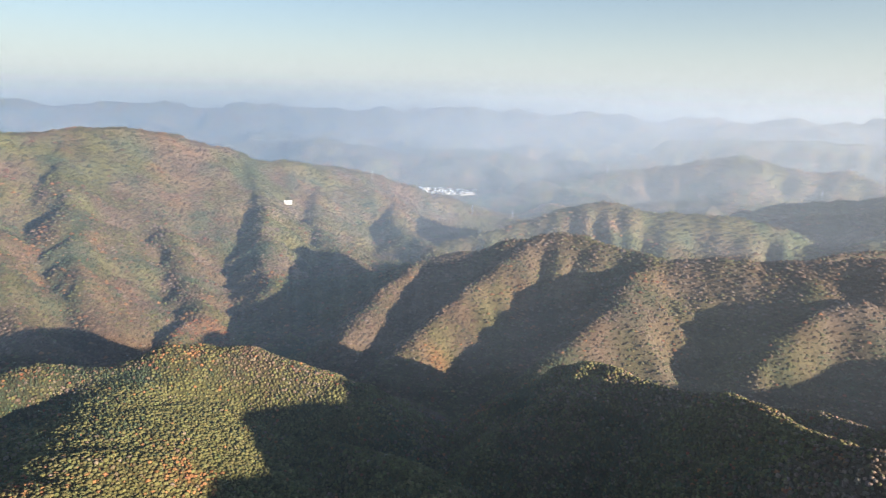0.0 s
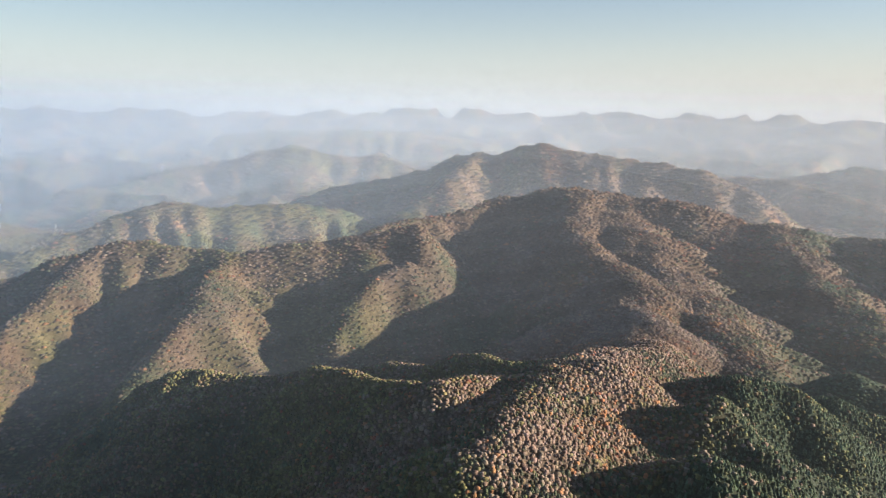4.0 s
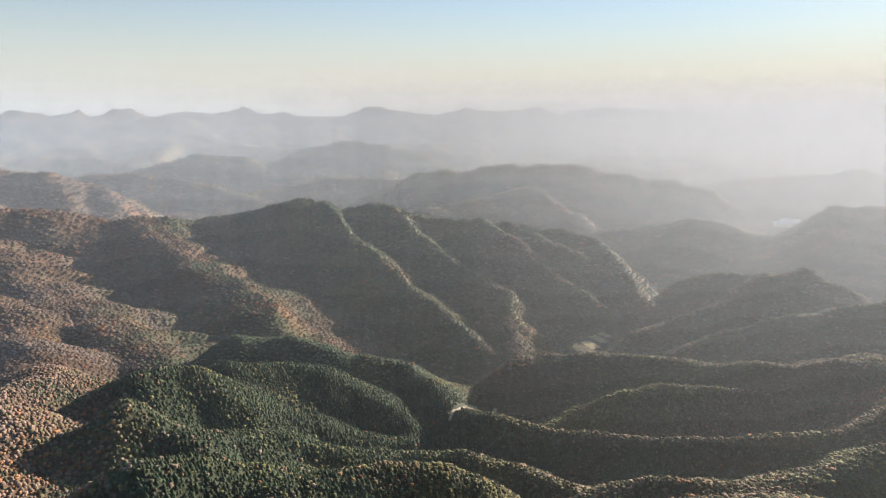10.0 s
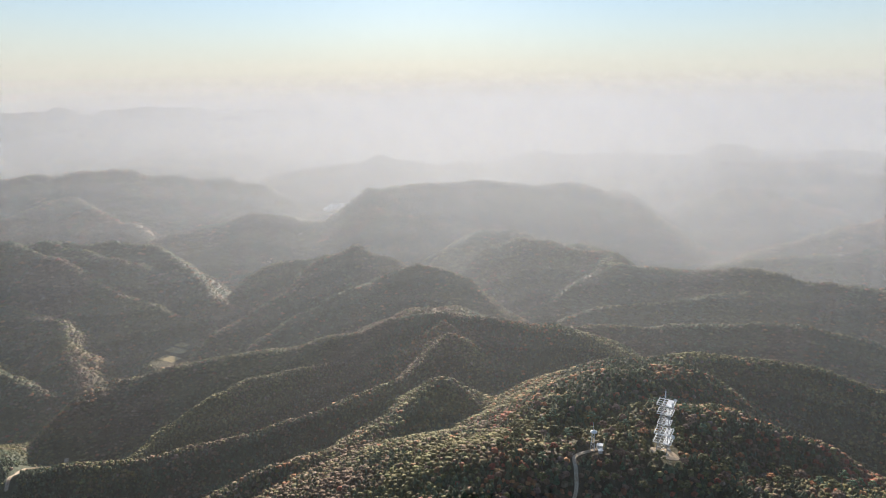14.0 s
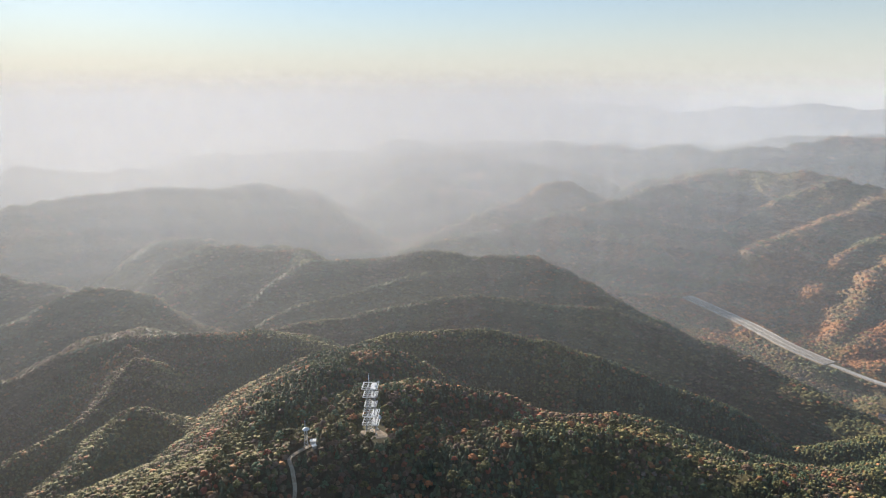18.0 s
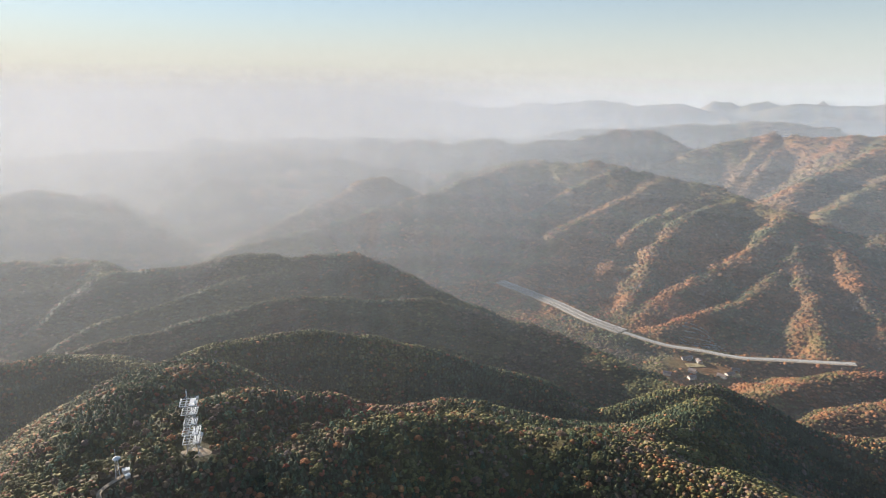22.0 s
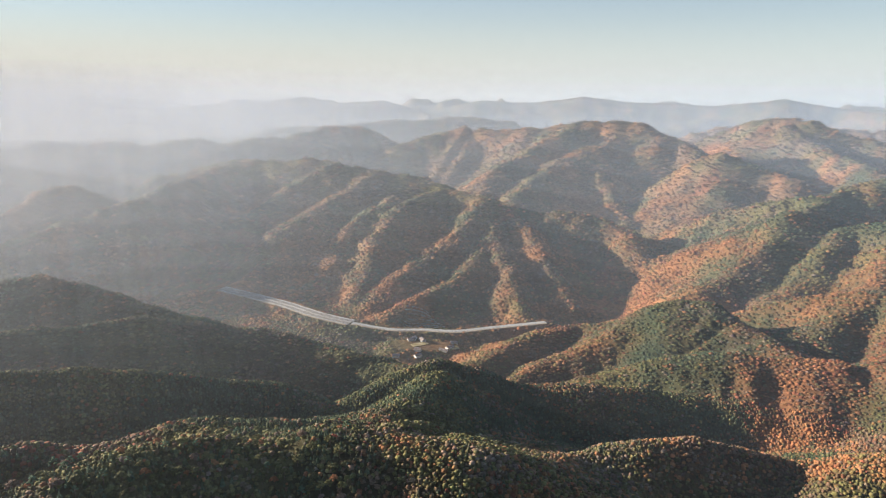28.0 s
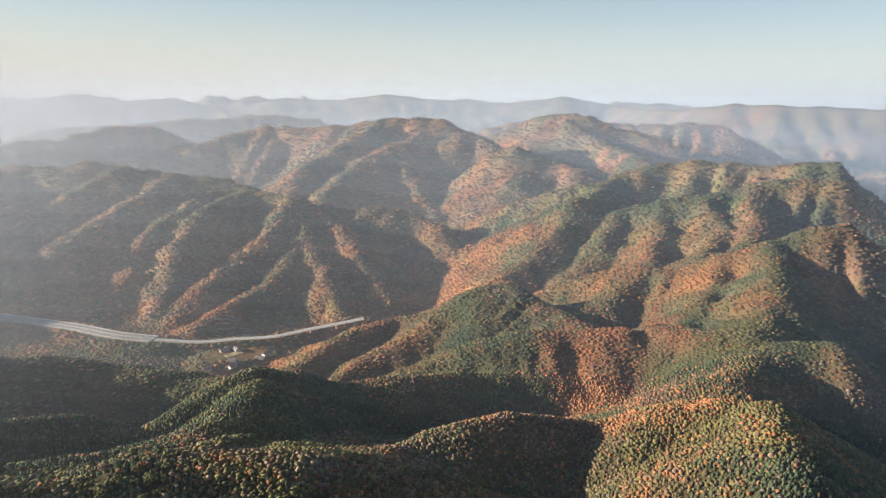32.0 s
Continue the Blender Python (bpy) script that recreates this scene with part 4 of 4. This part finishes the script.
# ---- lattice tower on the summit ----
def lattice_tower(x, y, turn):
    z0 = ground_at(x, y)
    tower = tagged(new("lattice_tower"), "white steel lattice relay tower with five platforms on the summit", "tower")
    tower.matrix_world = pose(x, y, z0 - 0.2, 0, 0, turn)
    H, foot, head = 31.0, 3.0, 2.1
    levels = [0.0, 7.5, 13.0, 19.0, 25.5, 31.0]

    def corner(k, z):
        w = foot + (head - foot) * z / H
        return Vector((w * (1, -1, -1, 1)[k], w * (1, 1, -1, -1)[k], z))
    for k in range(4):
        bm = bmesh.new()
        bar(bm, corner(k, 0), corner(k, H), 0.24, 8)
        leg = part("leg", bm, FRAME_STEEL, tower)
        bm = bmesh.new()
        box(bm, *corner(k, 0.35), 1.6, 1.6, 0.9)
        part("footing", bm, CONCRETE, leg, "concrete footing block")
    for lo, hi in zip(levels[:-1], levels[1:]):
        for k in range(4):
            bm = bmesh.new()
            bar(bm, corner(k, lo + 0.3), corner((k + 1) % 4, hi), 0.07)
            part("brace", bm, FRAME_STEEL, tower)
            bm = bmesh.new()
            bar(bm, corner((k + 1) % 4, lo + 0.3), corner(k, hi), 0.07)
            part("brace", bm, FRAME_STEEL, tower)
    for z, w in zip(levels[1:], (4.9, 4.7, 3.5, 4.2, 4.6)):
        bm = bmesh.new()
        for n in range(4):
            o = -w + 2 * w * n / 3
            box(bm, o, 0, z, 0.26, 2 * w, 0.3)
            box(bm, 0, o, z + 0.03, 2 * w, 0.26, 0.26)
        box(bm, -w * 0.45, 0, z + 0.19, w * 0.7, 2 * w - 0.5, 0.06)
        plat = part("platform", bm, WHITE, tower, "white grating platform")
        bm = bmesh.new()
        for a, b in (((-w, -w), (w, -w)), ((w, -w), (w, w)), ((w, w), (-w, w)), ((-w, w), (-w, -w))):
            for h in (0.55, 1.1):
                bar(bm, (*a, z + h), (*b, z + h), 0.035, 4)
            for n in range(4):
                px, py = a[0] + (b[0] - a[0]) * n / 3, a[1] + (b[1] - a[1]) * n / 3
                bar(bm, (px, py, z), (px, py, z + 1.1), 0.035, 4)
        part("railing", bm, STEEL, plat)
    bm = bmesh.new()
    bar(bm, (0.8, 0.5, H), (0.8, 0.5, H + 8.5), 0.14, 6)
    mast = part("antenna_mast", bm, STEEL, tower)
    bm = bmesh.new()
    bar(bm, (0.8, 0.5, H + 4), (0.8, 0.5, H + 7.2), 0.3, 8)
    part("aerial", bm, WHITE, mast)
    for n, (px, py, z, r) in enumerate(((-4.3, -4.0, 7.6, 1.3), (-4.2, 3.0, 31.6, 1.0), (4.3, -2.6, 13.4, 0.8), (-4.2, -3.8, 31.6, 0.9))):
        bm = bmesh.new()
        bmesh.ops.create_cone(bm, cap_ends=True, segments=16, radius1=r, radius2=r * 0.35, depth=r * 0.7,
                              matrix=Matrix.Translation((px, py, z + 0.6)) @ Matrix.Rotation(1.2 + 1.3 * n, 4, "Z") @ Matrix.Rotation(1.4, 4, "Y"))
        dish = part("dish", bm, WHITE, tower, "white dish aerial")
        bm = bmesh.new()
        bar(bm, (px, py, z - 0.3), (px, py, z + 0.6), 0.12, 6)
        part("dish_bracket", bm, STEEL, dish)
    bm = bmesh.new()
    for n in range(32):
        z = 0.6 + n * 0.94
        box(bm, (-0.9, 0.9)[n % 2] * 0.6, 0, z, 1.0, 0.6, 0.06)
    bar(bm, (-1.3, 0.5, 0), (-1.3, 0.5, H), 0.08), bar(bm, (1.3, -0.5, 0), (1.3, -0.5, H), 0.08)
    part("stair", bm, STEEL, tower, "zigzag steel stair inside the tower")
    return tower


lattice_tower(190, -315, 22)
bm = bmesh.new()
rings = [[bm.verts.new((187.5 + q * math.cos(a) * 1.35 + 0.24 * q * math.sin(3 * a + 1.0), -313.5 + q * math.sin(a), low)) for a in np.linspace(0, 6.283, 25)[:-1]]
         for q, low in ((1.0, 0.25), (3.0, 0.25), (4.6, 0.2), (5.8, 0.08), (6.4, -1.0))]
for ring in rings:
    for v in ring:
        v.co.z += ground_at(v.co.x, v.co.y)
for lo, hi in zip(rings[:-1], rings[1:]):
    for k in range(24):
        bm.faces.new((lo[k], hi[k], hi[(k + 1) % 24], lo[(k + 1) % 24]))
bm.faces.new(rings[0])
bmesh.ops.recalc_face_normals(bm, faces=bm.faces)
tagged(part("clearing", bm, GRAVEL, None), "bare pale earth trodden round the tower's feet", "ground", kind="structure")


def radio_mast(x, y):
    z0 = ground_at(x, y)
    mast = tagged(new("radio_mast"), "slim steel mast with a round head above a clearing", "mast")
    mast.matrix_world = pose(x, y, z0 - 0.2, 0, 0, 35)
    for k in range(3):
        a = 2.094 * k
        bm = bmesh.new()
        bar(bm, (1.5 * math.cos(a), 1.5 * math.sin(a), 0), (0.8 * math.cos(a), 0.8 * math.sin(a), 12), 0.13, 6)
        part("leg", bm, STEEL, mast)
        bm = bmesh.new()
        for n in range(6):
            w0, w1 = 1.5 - 0.117 * n, 1.5 - 0.117 * (n + 1)
            bar(bm, (w0 * math.cos(a), w0 * math.sin(a), 2 * n), (w1 * math.cos(a + 2.094), w1 * math.sin(a + 2.094), 2 * n + 2), 0.06, 4)
        part("brace", bm, STEEL, mast)
    bm = bmesh.new()
    bmesh.ops.create_cone(bm, cap_ends=True, segments=16, radius1=2.0, radius2=2.0, depth=0.25, matrix=Matrix.Translation((0, 0, 12)))
    bmesh.ops.create_cone(bm, cap_ends=True, segments=16, radius1=1.9, radius2=0.4, depth=1.0, matrix=Matrix.Translation((0, 0, 12.8)))
    head = part("round_head", bm, WHITE, mast)
    bm = bmesh.new()
    bar(bm, (0.4, 0, 13.4), (0.4, 0, 17.5), 0.09)
    part("aerial", bm, STEEL, head)


def hut(x, y, turn, size, name, label, roof):
    """A small flat or gabled hut with door and window."""
    w, d, h = size
    home = tagged(new(name), label, "hut")
    home.matrix_world = pose(x, y, ground_at(x, y) - 0.1, 0, 0, turn)
    bm = bmesh.new()
    box(bm, 0, 0, h / 2, w, d, h)
    part("wall", bm, WALL, home)
    bm = bmesh.new()
    box(bm, 0, 0, h + 0.12, w + 0.6, d + 0.6, 0.24)
    part("roof", bm, roof, home)
    bm = bmesh.new()
    box(bm, w * 0.2, -d / 2 - 0.03, 1.0, 0.9, 0.08, 2.0)
    part("door", bm, STEEL, home)
    bm = bmesh.new()
    box(bm, -w * 0.22, -d / 2 - 0.02, 1.6, 0.9, 0.06, 0.8)
    part("window", bm, GLASS, home)


radio_mast(214, -281)
hut(213, -286, 30, (3.2, 2.4, 2.3), "equipment_hut", "small pale equipment hut with a flat roof beside the mast", WHITE)
hut(209.5, -282, 60, (2.0, 1.8, 2.0), "equipment_hut", "small pale equipment hut with a flat roof beside the mast", WHITE)
pts, sides = along([(a, b, 0) for a, b, _ in TRAIL[1]], 1.5)
for p in pts:
    p.z = ground_at(p.x, p.y)
tagged(part("trail", ribbon(pts, sides, -1.1, 1.1, 0.35, 0.9), GRAVEL, None), "narrow bare earth trail along the wooded summit", "trail", kind="structure")
pts, sides = along([(a, b, 0) for a, b, _ in STREAM[1]], 4)
for p in pts:
    p.z = ground_at(p.x, p.y)
tagged(part("valley_track", ribbon(pts, sides, -2.2, 2.2, 0.6, 1.6), GRAVEL, None), "pale earth track on the valley floor", "track", kind="structure")

# ---- highway in the valley ----
pts, sides = along(LEVELS["highway"][1], 6)
tagged(part("highway", ribbon(pts, sides, -12.5, 12.5, 0.6, 2.0), ASPHALT, None), "pale worn four-lane highway on an embankment", "road", kind="structure")
for n, (left, right) in enumerate(((-16, -12.8), (12.8, 16))):
    tagged(part("embankment", ribbon(pts, sides, left, right, 0.3, 2.5), GRAVEL, None), "bare pale earth verge beside the highway", "verge", kind="structure")
for o in (-11.5, -1.6, 1.6, 11.5):
    tagged(part("lane_line", ribbon(pts, sides, o - 0.12, o + 0.12, 0.62, 0.1), PAINT, None), "solid white line on the highway", "marking", kind="structure")
for o in (-6.5, 6.5):
    bm = bmesh.new()
    for p, s in zip(pts[::2], sides[::2]):
        c = p + s * o
        box(bm, c.x, c.y, c.z + 0.62, 0.22, 5.0, 0.04, math.atan2(s.y, s.x))
    tagged(part("lane_dashes", bm, PAINT, None), "broken white line on the highway", "marking", kind="structure")
for o, h in ((0, 0.9), (-12.2, 0.8), (12.2, 0.8)):
    rail = tagged(new("guard_rail"), "pale concrete barrier between the carriageways" if o == 0 else "grey steel guard rail on the highway's edge", "guard rail")
    part("beam", ribbon(pts, sides, o - 0.2, o + 0.2, 0.6 + h, 0.35 if o else 0.9), CONCRETE if o == 0 else STEEL, rail)
    if o:
        bm = bmesh.new()
        for p, s in zip(pts, sides):
            c = p + s * o
            box(bm, c.x, c.y, c.z + 0.95, 0.14, 0.14, 0.8)
        part("posts", bm, STEEL, rail)["kind"] = "stuff"
# bridge piers at the near end of the highway
bridge = tagged(new("viaduct"), "concrete highway bridge on short piers", "bridge")
for p, s in list(zip(pts, sides))[-10::3]:
    for o in (-8, 8):
        c = p + s * o
        bm = bmesh.new()
        bar(bm, (c.x, c.y, c.z - 9), (c.x, c.y, c.z), 1.1, 10)
        part("pier", bm, CONCRETE, bridge)
part("deck", ribbon(pts[-12:], sides[-12:], -13.2, 13.2, 0.1, 1.6), CONCRETE, bridge)
pts, sides = along(LEVELS["valley_road"][1], 6)
tagged(part("valley_road", ribbon(pts, sides, -4.6, 4.6, 0.5, 1.5), CONCRETE, None), "pale two-lane valley road", "road", kind="structure")
tagged(part("verge", ribbon(pts, sides, 4.8, 8.5, 0.3, 1.5), GRAVEL, None), "bare earth verge beside the valley road", "verge", kind="structure")

# ---- terraced cutting above the road ----
for n in range(7):
    y = -1128 - n * 8.5
    line = [(x, y - 6 * math.sin((x + 330) / 30), 0) for x in range(-345 + 3 * n, -258 - 3 * n, 7)]
    pts, sides = along(line, 5)
    for p in pts:
        p.z = ground_at(p.x, p.y)
    tagged(part("terrace_wall", ribbon(pts, sides, -0.4, 0.4, 1.6, 4.0), CONCRETE, None), "long concrete terrace wall in a cut slope", "retaining wall", "terrace walls above the road")


# ---- houses ----
def house(name, label, w, d, h, roof_mat, detail):
    home = tagged(new(name), label, "house")
    bm = bmesh.new()
    box(bm, 0, 0, h / 2, w, d, h)
    wall = part("wall", bm, WALL, home)
    bm = bmesh.new()
    e = 0.5
    top = [bm.verts.new(v) for v in ((-w / 2 - e, 0, h + d * 0.3), (w / 2 + e, 0, h + d * 0.3))]
    low = [bm.verts.new(v) for v in ((-w / 2 - e, -d / 2 - e, h - 0.1), (w / 2 + e, -d / 2 - e, h - 0.1), (w / 2 + e, d / 2 + e, h - 0.1), (-w / 2 - e, d / 2 + e, h - 0.1))]
    for f in ((low[0], low[1], top[1], top[0]), (low[2], low[3], top[0], top[1]), (low[1], low[2], top[1]), (low[3], low[0], top[0]), low[::-1]):
        bm.faces.new(f)
    part("roof", bm, roof_mat, home)
    if detail:
        for o in (-0.3, 0.05, 0.34):
            bm = bmesh.new()
            box(bm, w * o, d / 2 + 0.03, h * 0.55, 1.4, 0.08, 1.3)
            part("window", bm, GLASS, wall)
        bm = bmesh.new()
        box(bm, -w * 0.08, d / 2 + 0.03, 1.0, 1.0, 0.1, 2.0)
        part("door", bm, STEEL, wall)
    return home


def strew_houses(first, spots, group):
    for n, (x, y, turn) in enumerate(spots):
        m = pose(x, y, ground_at(x, y) - 0.3, 0, 0, turn)
        if n == 0:
            first.matrix_world = m
            first["group"] = group
        else:
            copy_thing(first, m)


pick = random.Random(5)
spots = [(pick.uniform(-335, -215), pick.uniform(-1062, -985), pick.uniform(0, 180)) for _ in range(9)]
strew_houses(house("farmhouse", "small pale farmhouse with a dark tiled roof in the valley", 12, 8, 4, ROOF, True), spots[:5], "farmhouses in the valley")
strew_houses(house("farm_shed", "low shed with a brown roof in the valley", 14, 7, 3.5, ROOF, True), spots[5:], "sheds in the valley")
town_spots = []
for n in range(130):
    u = pick.random()
    x = -200 + 350 * u
    y = 2890 + 95 * max(0, 0.5 - u) + pick.uniform(-70, 80)
    town_spots.append((x, y, pick.choice((0, 20, 90, 110))))
strew_houses(house("town_house", "pale town house with a brown gabled roof", 12, 9, 6, ROOF, False), town_spots[:70], "houses of the far town")
strew_houses(house("town_block", "white flat town block with pale roof", 15, 10, 9, WHITE, False), town_spots[70:], "blocks of the far town")
strew_houses(house("works_hall", "long pale works hall in a far valley", 60, 22, 9, WHITE, False), [(2135, -1165, 60), (2165, -1200, 62), (2195, -1225, 58)], "works halls in a far valley")
strew_houses(house("lodge", "white lodge alone on the mountain side", 22, 12, 8, WHITE, False), [(-435, 1836, 12)], "lodges")


# ---- power pylons ----
def pylon():
    top = tagged(new("power_pylon"), "grey steel power pylon with three pairs of arms", "pylon", "power pylons")
    for k in range(4):
        sx, sy = (1, -1, -1, 1)[k], (1, 1, -1, -1)[k]
        bm = bmesh.new()
        bar(bm, (4 * sx, 4 * sy, -1), (0.9 * sx, 0.9 * sy, 34), 0.2, 5)
        part("leg", bm, FRAME_STEEL, top)
    for n in range(6):
        z0, z1 = n * 5.6, n * 5.6 + 5.6
        w0, w1 = 4 - 3.1 * z0 / 34, 4 - 3.1 * z1 / 34
        bm = bmesh.new()
        for k in range(4):
            a, b = ((1, 1), (-1, 1), (-1, -1), (1, -1))[k], ((-1, 1), (-1, -1), (1, -1), (1, 1))[k]
            bar(bm, (a[0] * w0, a[1] * w0, z0), (b[0] * w1, b[1] * w1, z1), 0.09, 4)
            bar(bm, (b[0] * w0, b[1] * w0, z0), (a[0] * w1, a[1] * w1, z1), 0.09, 4)
        part("lattice", bm, FRAME_STEEL, top)
    for z, w in ((22, 7), (27, 6), (32, 5)):
        bm = bmesh.new()
        bar(bm, (-w, 0, z), (w, 0, z), 0.16, 5), bar(bm, (-w, 0, z), (0, 0, z + 2), 0.2, 4), bar(bm, (w, 0, z), (0, 0, z + 2), 0.2, 4)
        arm = part("arm", bm, FRAME_STEEL, top)
        bm = bmesh.new()
        for o in (-w, w):
            bar(bm, (o, 0, z - 2), (o, 0, z), 0.2, 5)
        part("insulators", bm, GLASS, arm)
    return top


first = pylon()
for n, (x, y) in enumerate(((-232, 2184), (-410, 2290), (111, 2244), (250, 2240), (1403, 2380), (700, 2750))):
    m = pose(x, y, ground_at(x, y), 0, 0, 25 * n)
    if n == 0:
        first.matrix_world = m
    else:
        copy_thing(first, m)

# ---- stubble fields on the valley floor ----
for n, (x, y, w, d, turn) in enumerate(((1040, -262, 34, 20, 25), (1072, -284, 36, 18, 30), (1095, -300, 24, 16, 30), (-270, -1030, 30, 14, 10), (-320, -1000, 24, 14, 0))):
    bm = bmesh.new()
    for k in range(8):
        box(bm, 0, -d / 2 + d * (k + 0.5) / 8, 0.3, w, d / 8 * 0.9, 0.5)
    field = part("stubble_field", bm, STRAW, None)
    field.matrix_world = pose(x, y, ground_at(x, y) + 0.3, 0, 0, turn)
    tagged(field, "pale dry stubble field in furrowed strips", "field", "stubble fields")


# ---- trees round the summit, one by one ----
def lumps(bm, colours, layer_colour, spots, template, jit):
    tv, tf = template
    for (cx, cy, cz, s, flat) in spots:
        base = [bm.verts.new((cx + s * v[0] * (1 + jit * (rng.rand() - .5)), cy + s * v[1] * (1 + jit * (rng.rand() - .5)), cz + s * flat * v[2] * (1 + jit * (rng.rand() - .5)))) for v in tv]
        tone = layer_colour * (0.75 + 0.5 * rng.rand())
        colours += [tone] * len(base)
        for f in tf:
            bm.faces.new([base[k] for k in f])


def tree(name, label, kind, colour, height, spread_m):
    """A tapered trunk with limbs and a crown of many ragged clumps."""
    top = tagged(new(name), label, "tree", "trees round the summit")
    bm = bmesh.new()
    tall = height * (0.92 if kind == "conifer" else 0.7)
    bmesh.ops.create_cone(bm, cap_ends=True, segments=7, radius1=0.028 * height, radius2=0.008 * height, depth=tall, matrix=Matrix.Translation((0, 0, tall / 2)))
    spots = []
    if kind == "conifer":
        for k in range(7):
            z, w = height * (0.2 + 0.11 * k), spread_m * (1 - 0.13 * k)
            for q in range(5 if k < 5 else 3):
                a = 2.4 * k + 6.283 * q / 5
                spots.append((w * 0.55 * math.cos(a), w * 0.55 * math.sin(a), z, w * 0.55, 0.55))
        spots.append((0, 0, height * 0.93, spread_m * 0.16, 1.8))
    else:
        for k in range(13):
            a, q = 2.4 * k, spread_m * math.sqrt((k + 0.5) / 13)
            z = height * (0.62 + 0.3 * (1 - (q / spread_m) ** 2) + 0.1 * (rng.rand() - 0.5))
            spots.append((q * math.cos(a), q * math.sin(a), z, spread_m * (0.30 + 0.16 * rng.rand()), 0.6))
            if k % 3 == 0:
                bar(bm, (0, 0, height * 0.4), (q * 0.8 * math.cos(a), q * 0.8 * math.sin(a), z), 0.008 * height, 5)
    part("trunk", bm, BARK, top)
    bm, tones = bmesh.new(), []
    lumps(bm, tones, colour, spots, ball(3, 6), 0.5)
    crown = part("crown", bm, FOLIAGE, top)
    tint(crown.data, np.array(tones))
    return top


KINDS = [
    tree("pine", "olive green pine with flat ragged crown on the summit", "pine", OLIVE * 0.9, 8.5, 2.6),
    tree("pine", "dark olive pine with spreading crown on the summit", "pine", OLIVE * 0.65, 9.5, 3.0),
    tree("pine", "tall dark green pine with narrow crown on the summit", "pine", CONIFER * 1.5, 10.5, 2.3),
    tree("oak", "rust brown oak in autumn leaf on the summit", "broadleaf", BROWN * 1.05, 7.5, 2.8),
    tree("maple", "bright orange maple in autumn leaf on the summit", "broadleaf", ORANGE * 0.9, 6.5, 2.3),
    tree("maple", "deep red maple in autumn leaf on the summit", "broadleaf", RED * 0.9, 6.0, 2.1),
    tree("cedar", "slim dark green cedar among the summit trees", "conifer", CONIFER * 1.2, 10.0, 2.0),
    tree("birch", "pale nearly bare birch on the summit", "broadleaf", PALE * 0.9, 7.0, 2.2),
]
order = random.Random(4)
mix = order.choices(range(8), weights=(9, 9, 6, 5, 3, 1, 3, 2), k=len(OWN_TREES))
mix[:8] = range(8)
for n, ((tx, ty), k) in enumerate(zip(OWN_TREES, mix)):
    m = pose(tx, ty, ground_at(tx, ty) - 0.6, 0, 0, order.uniform(0, 360))
    if n < 8:
        KINDS[k].matrix_world = m
    else:
        s = order.uniform(0.75, 1.15)
        KINDS[k].scale = (s, s, s)
        copy_thing(KINDS[k], m)
        KINDS[k].scale = (1, 1, 1)
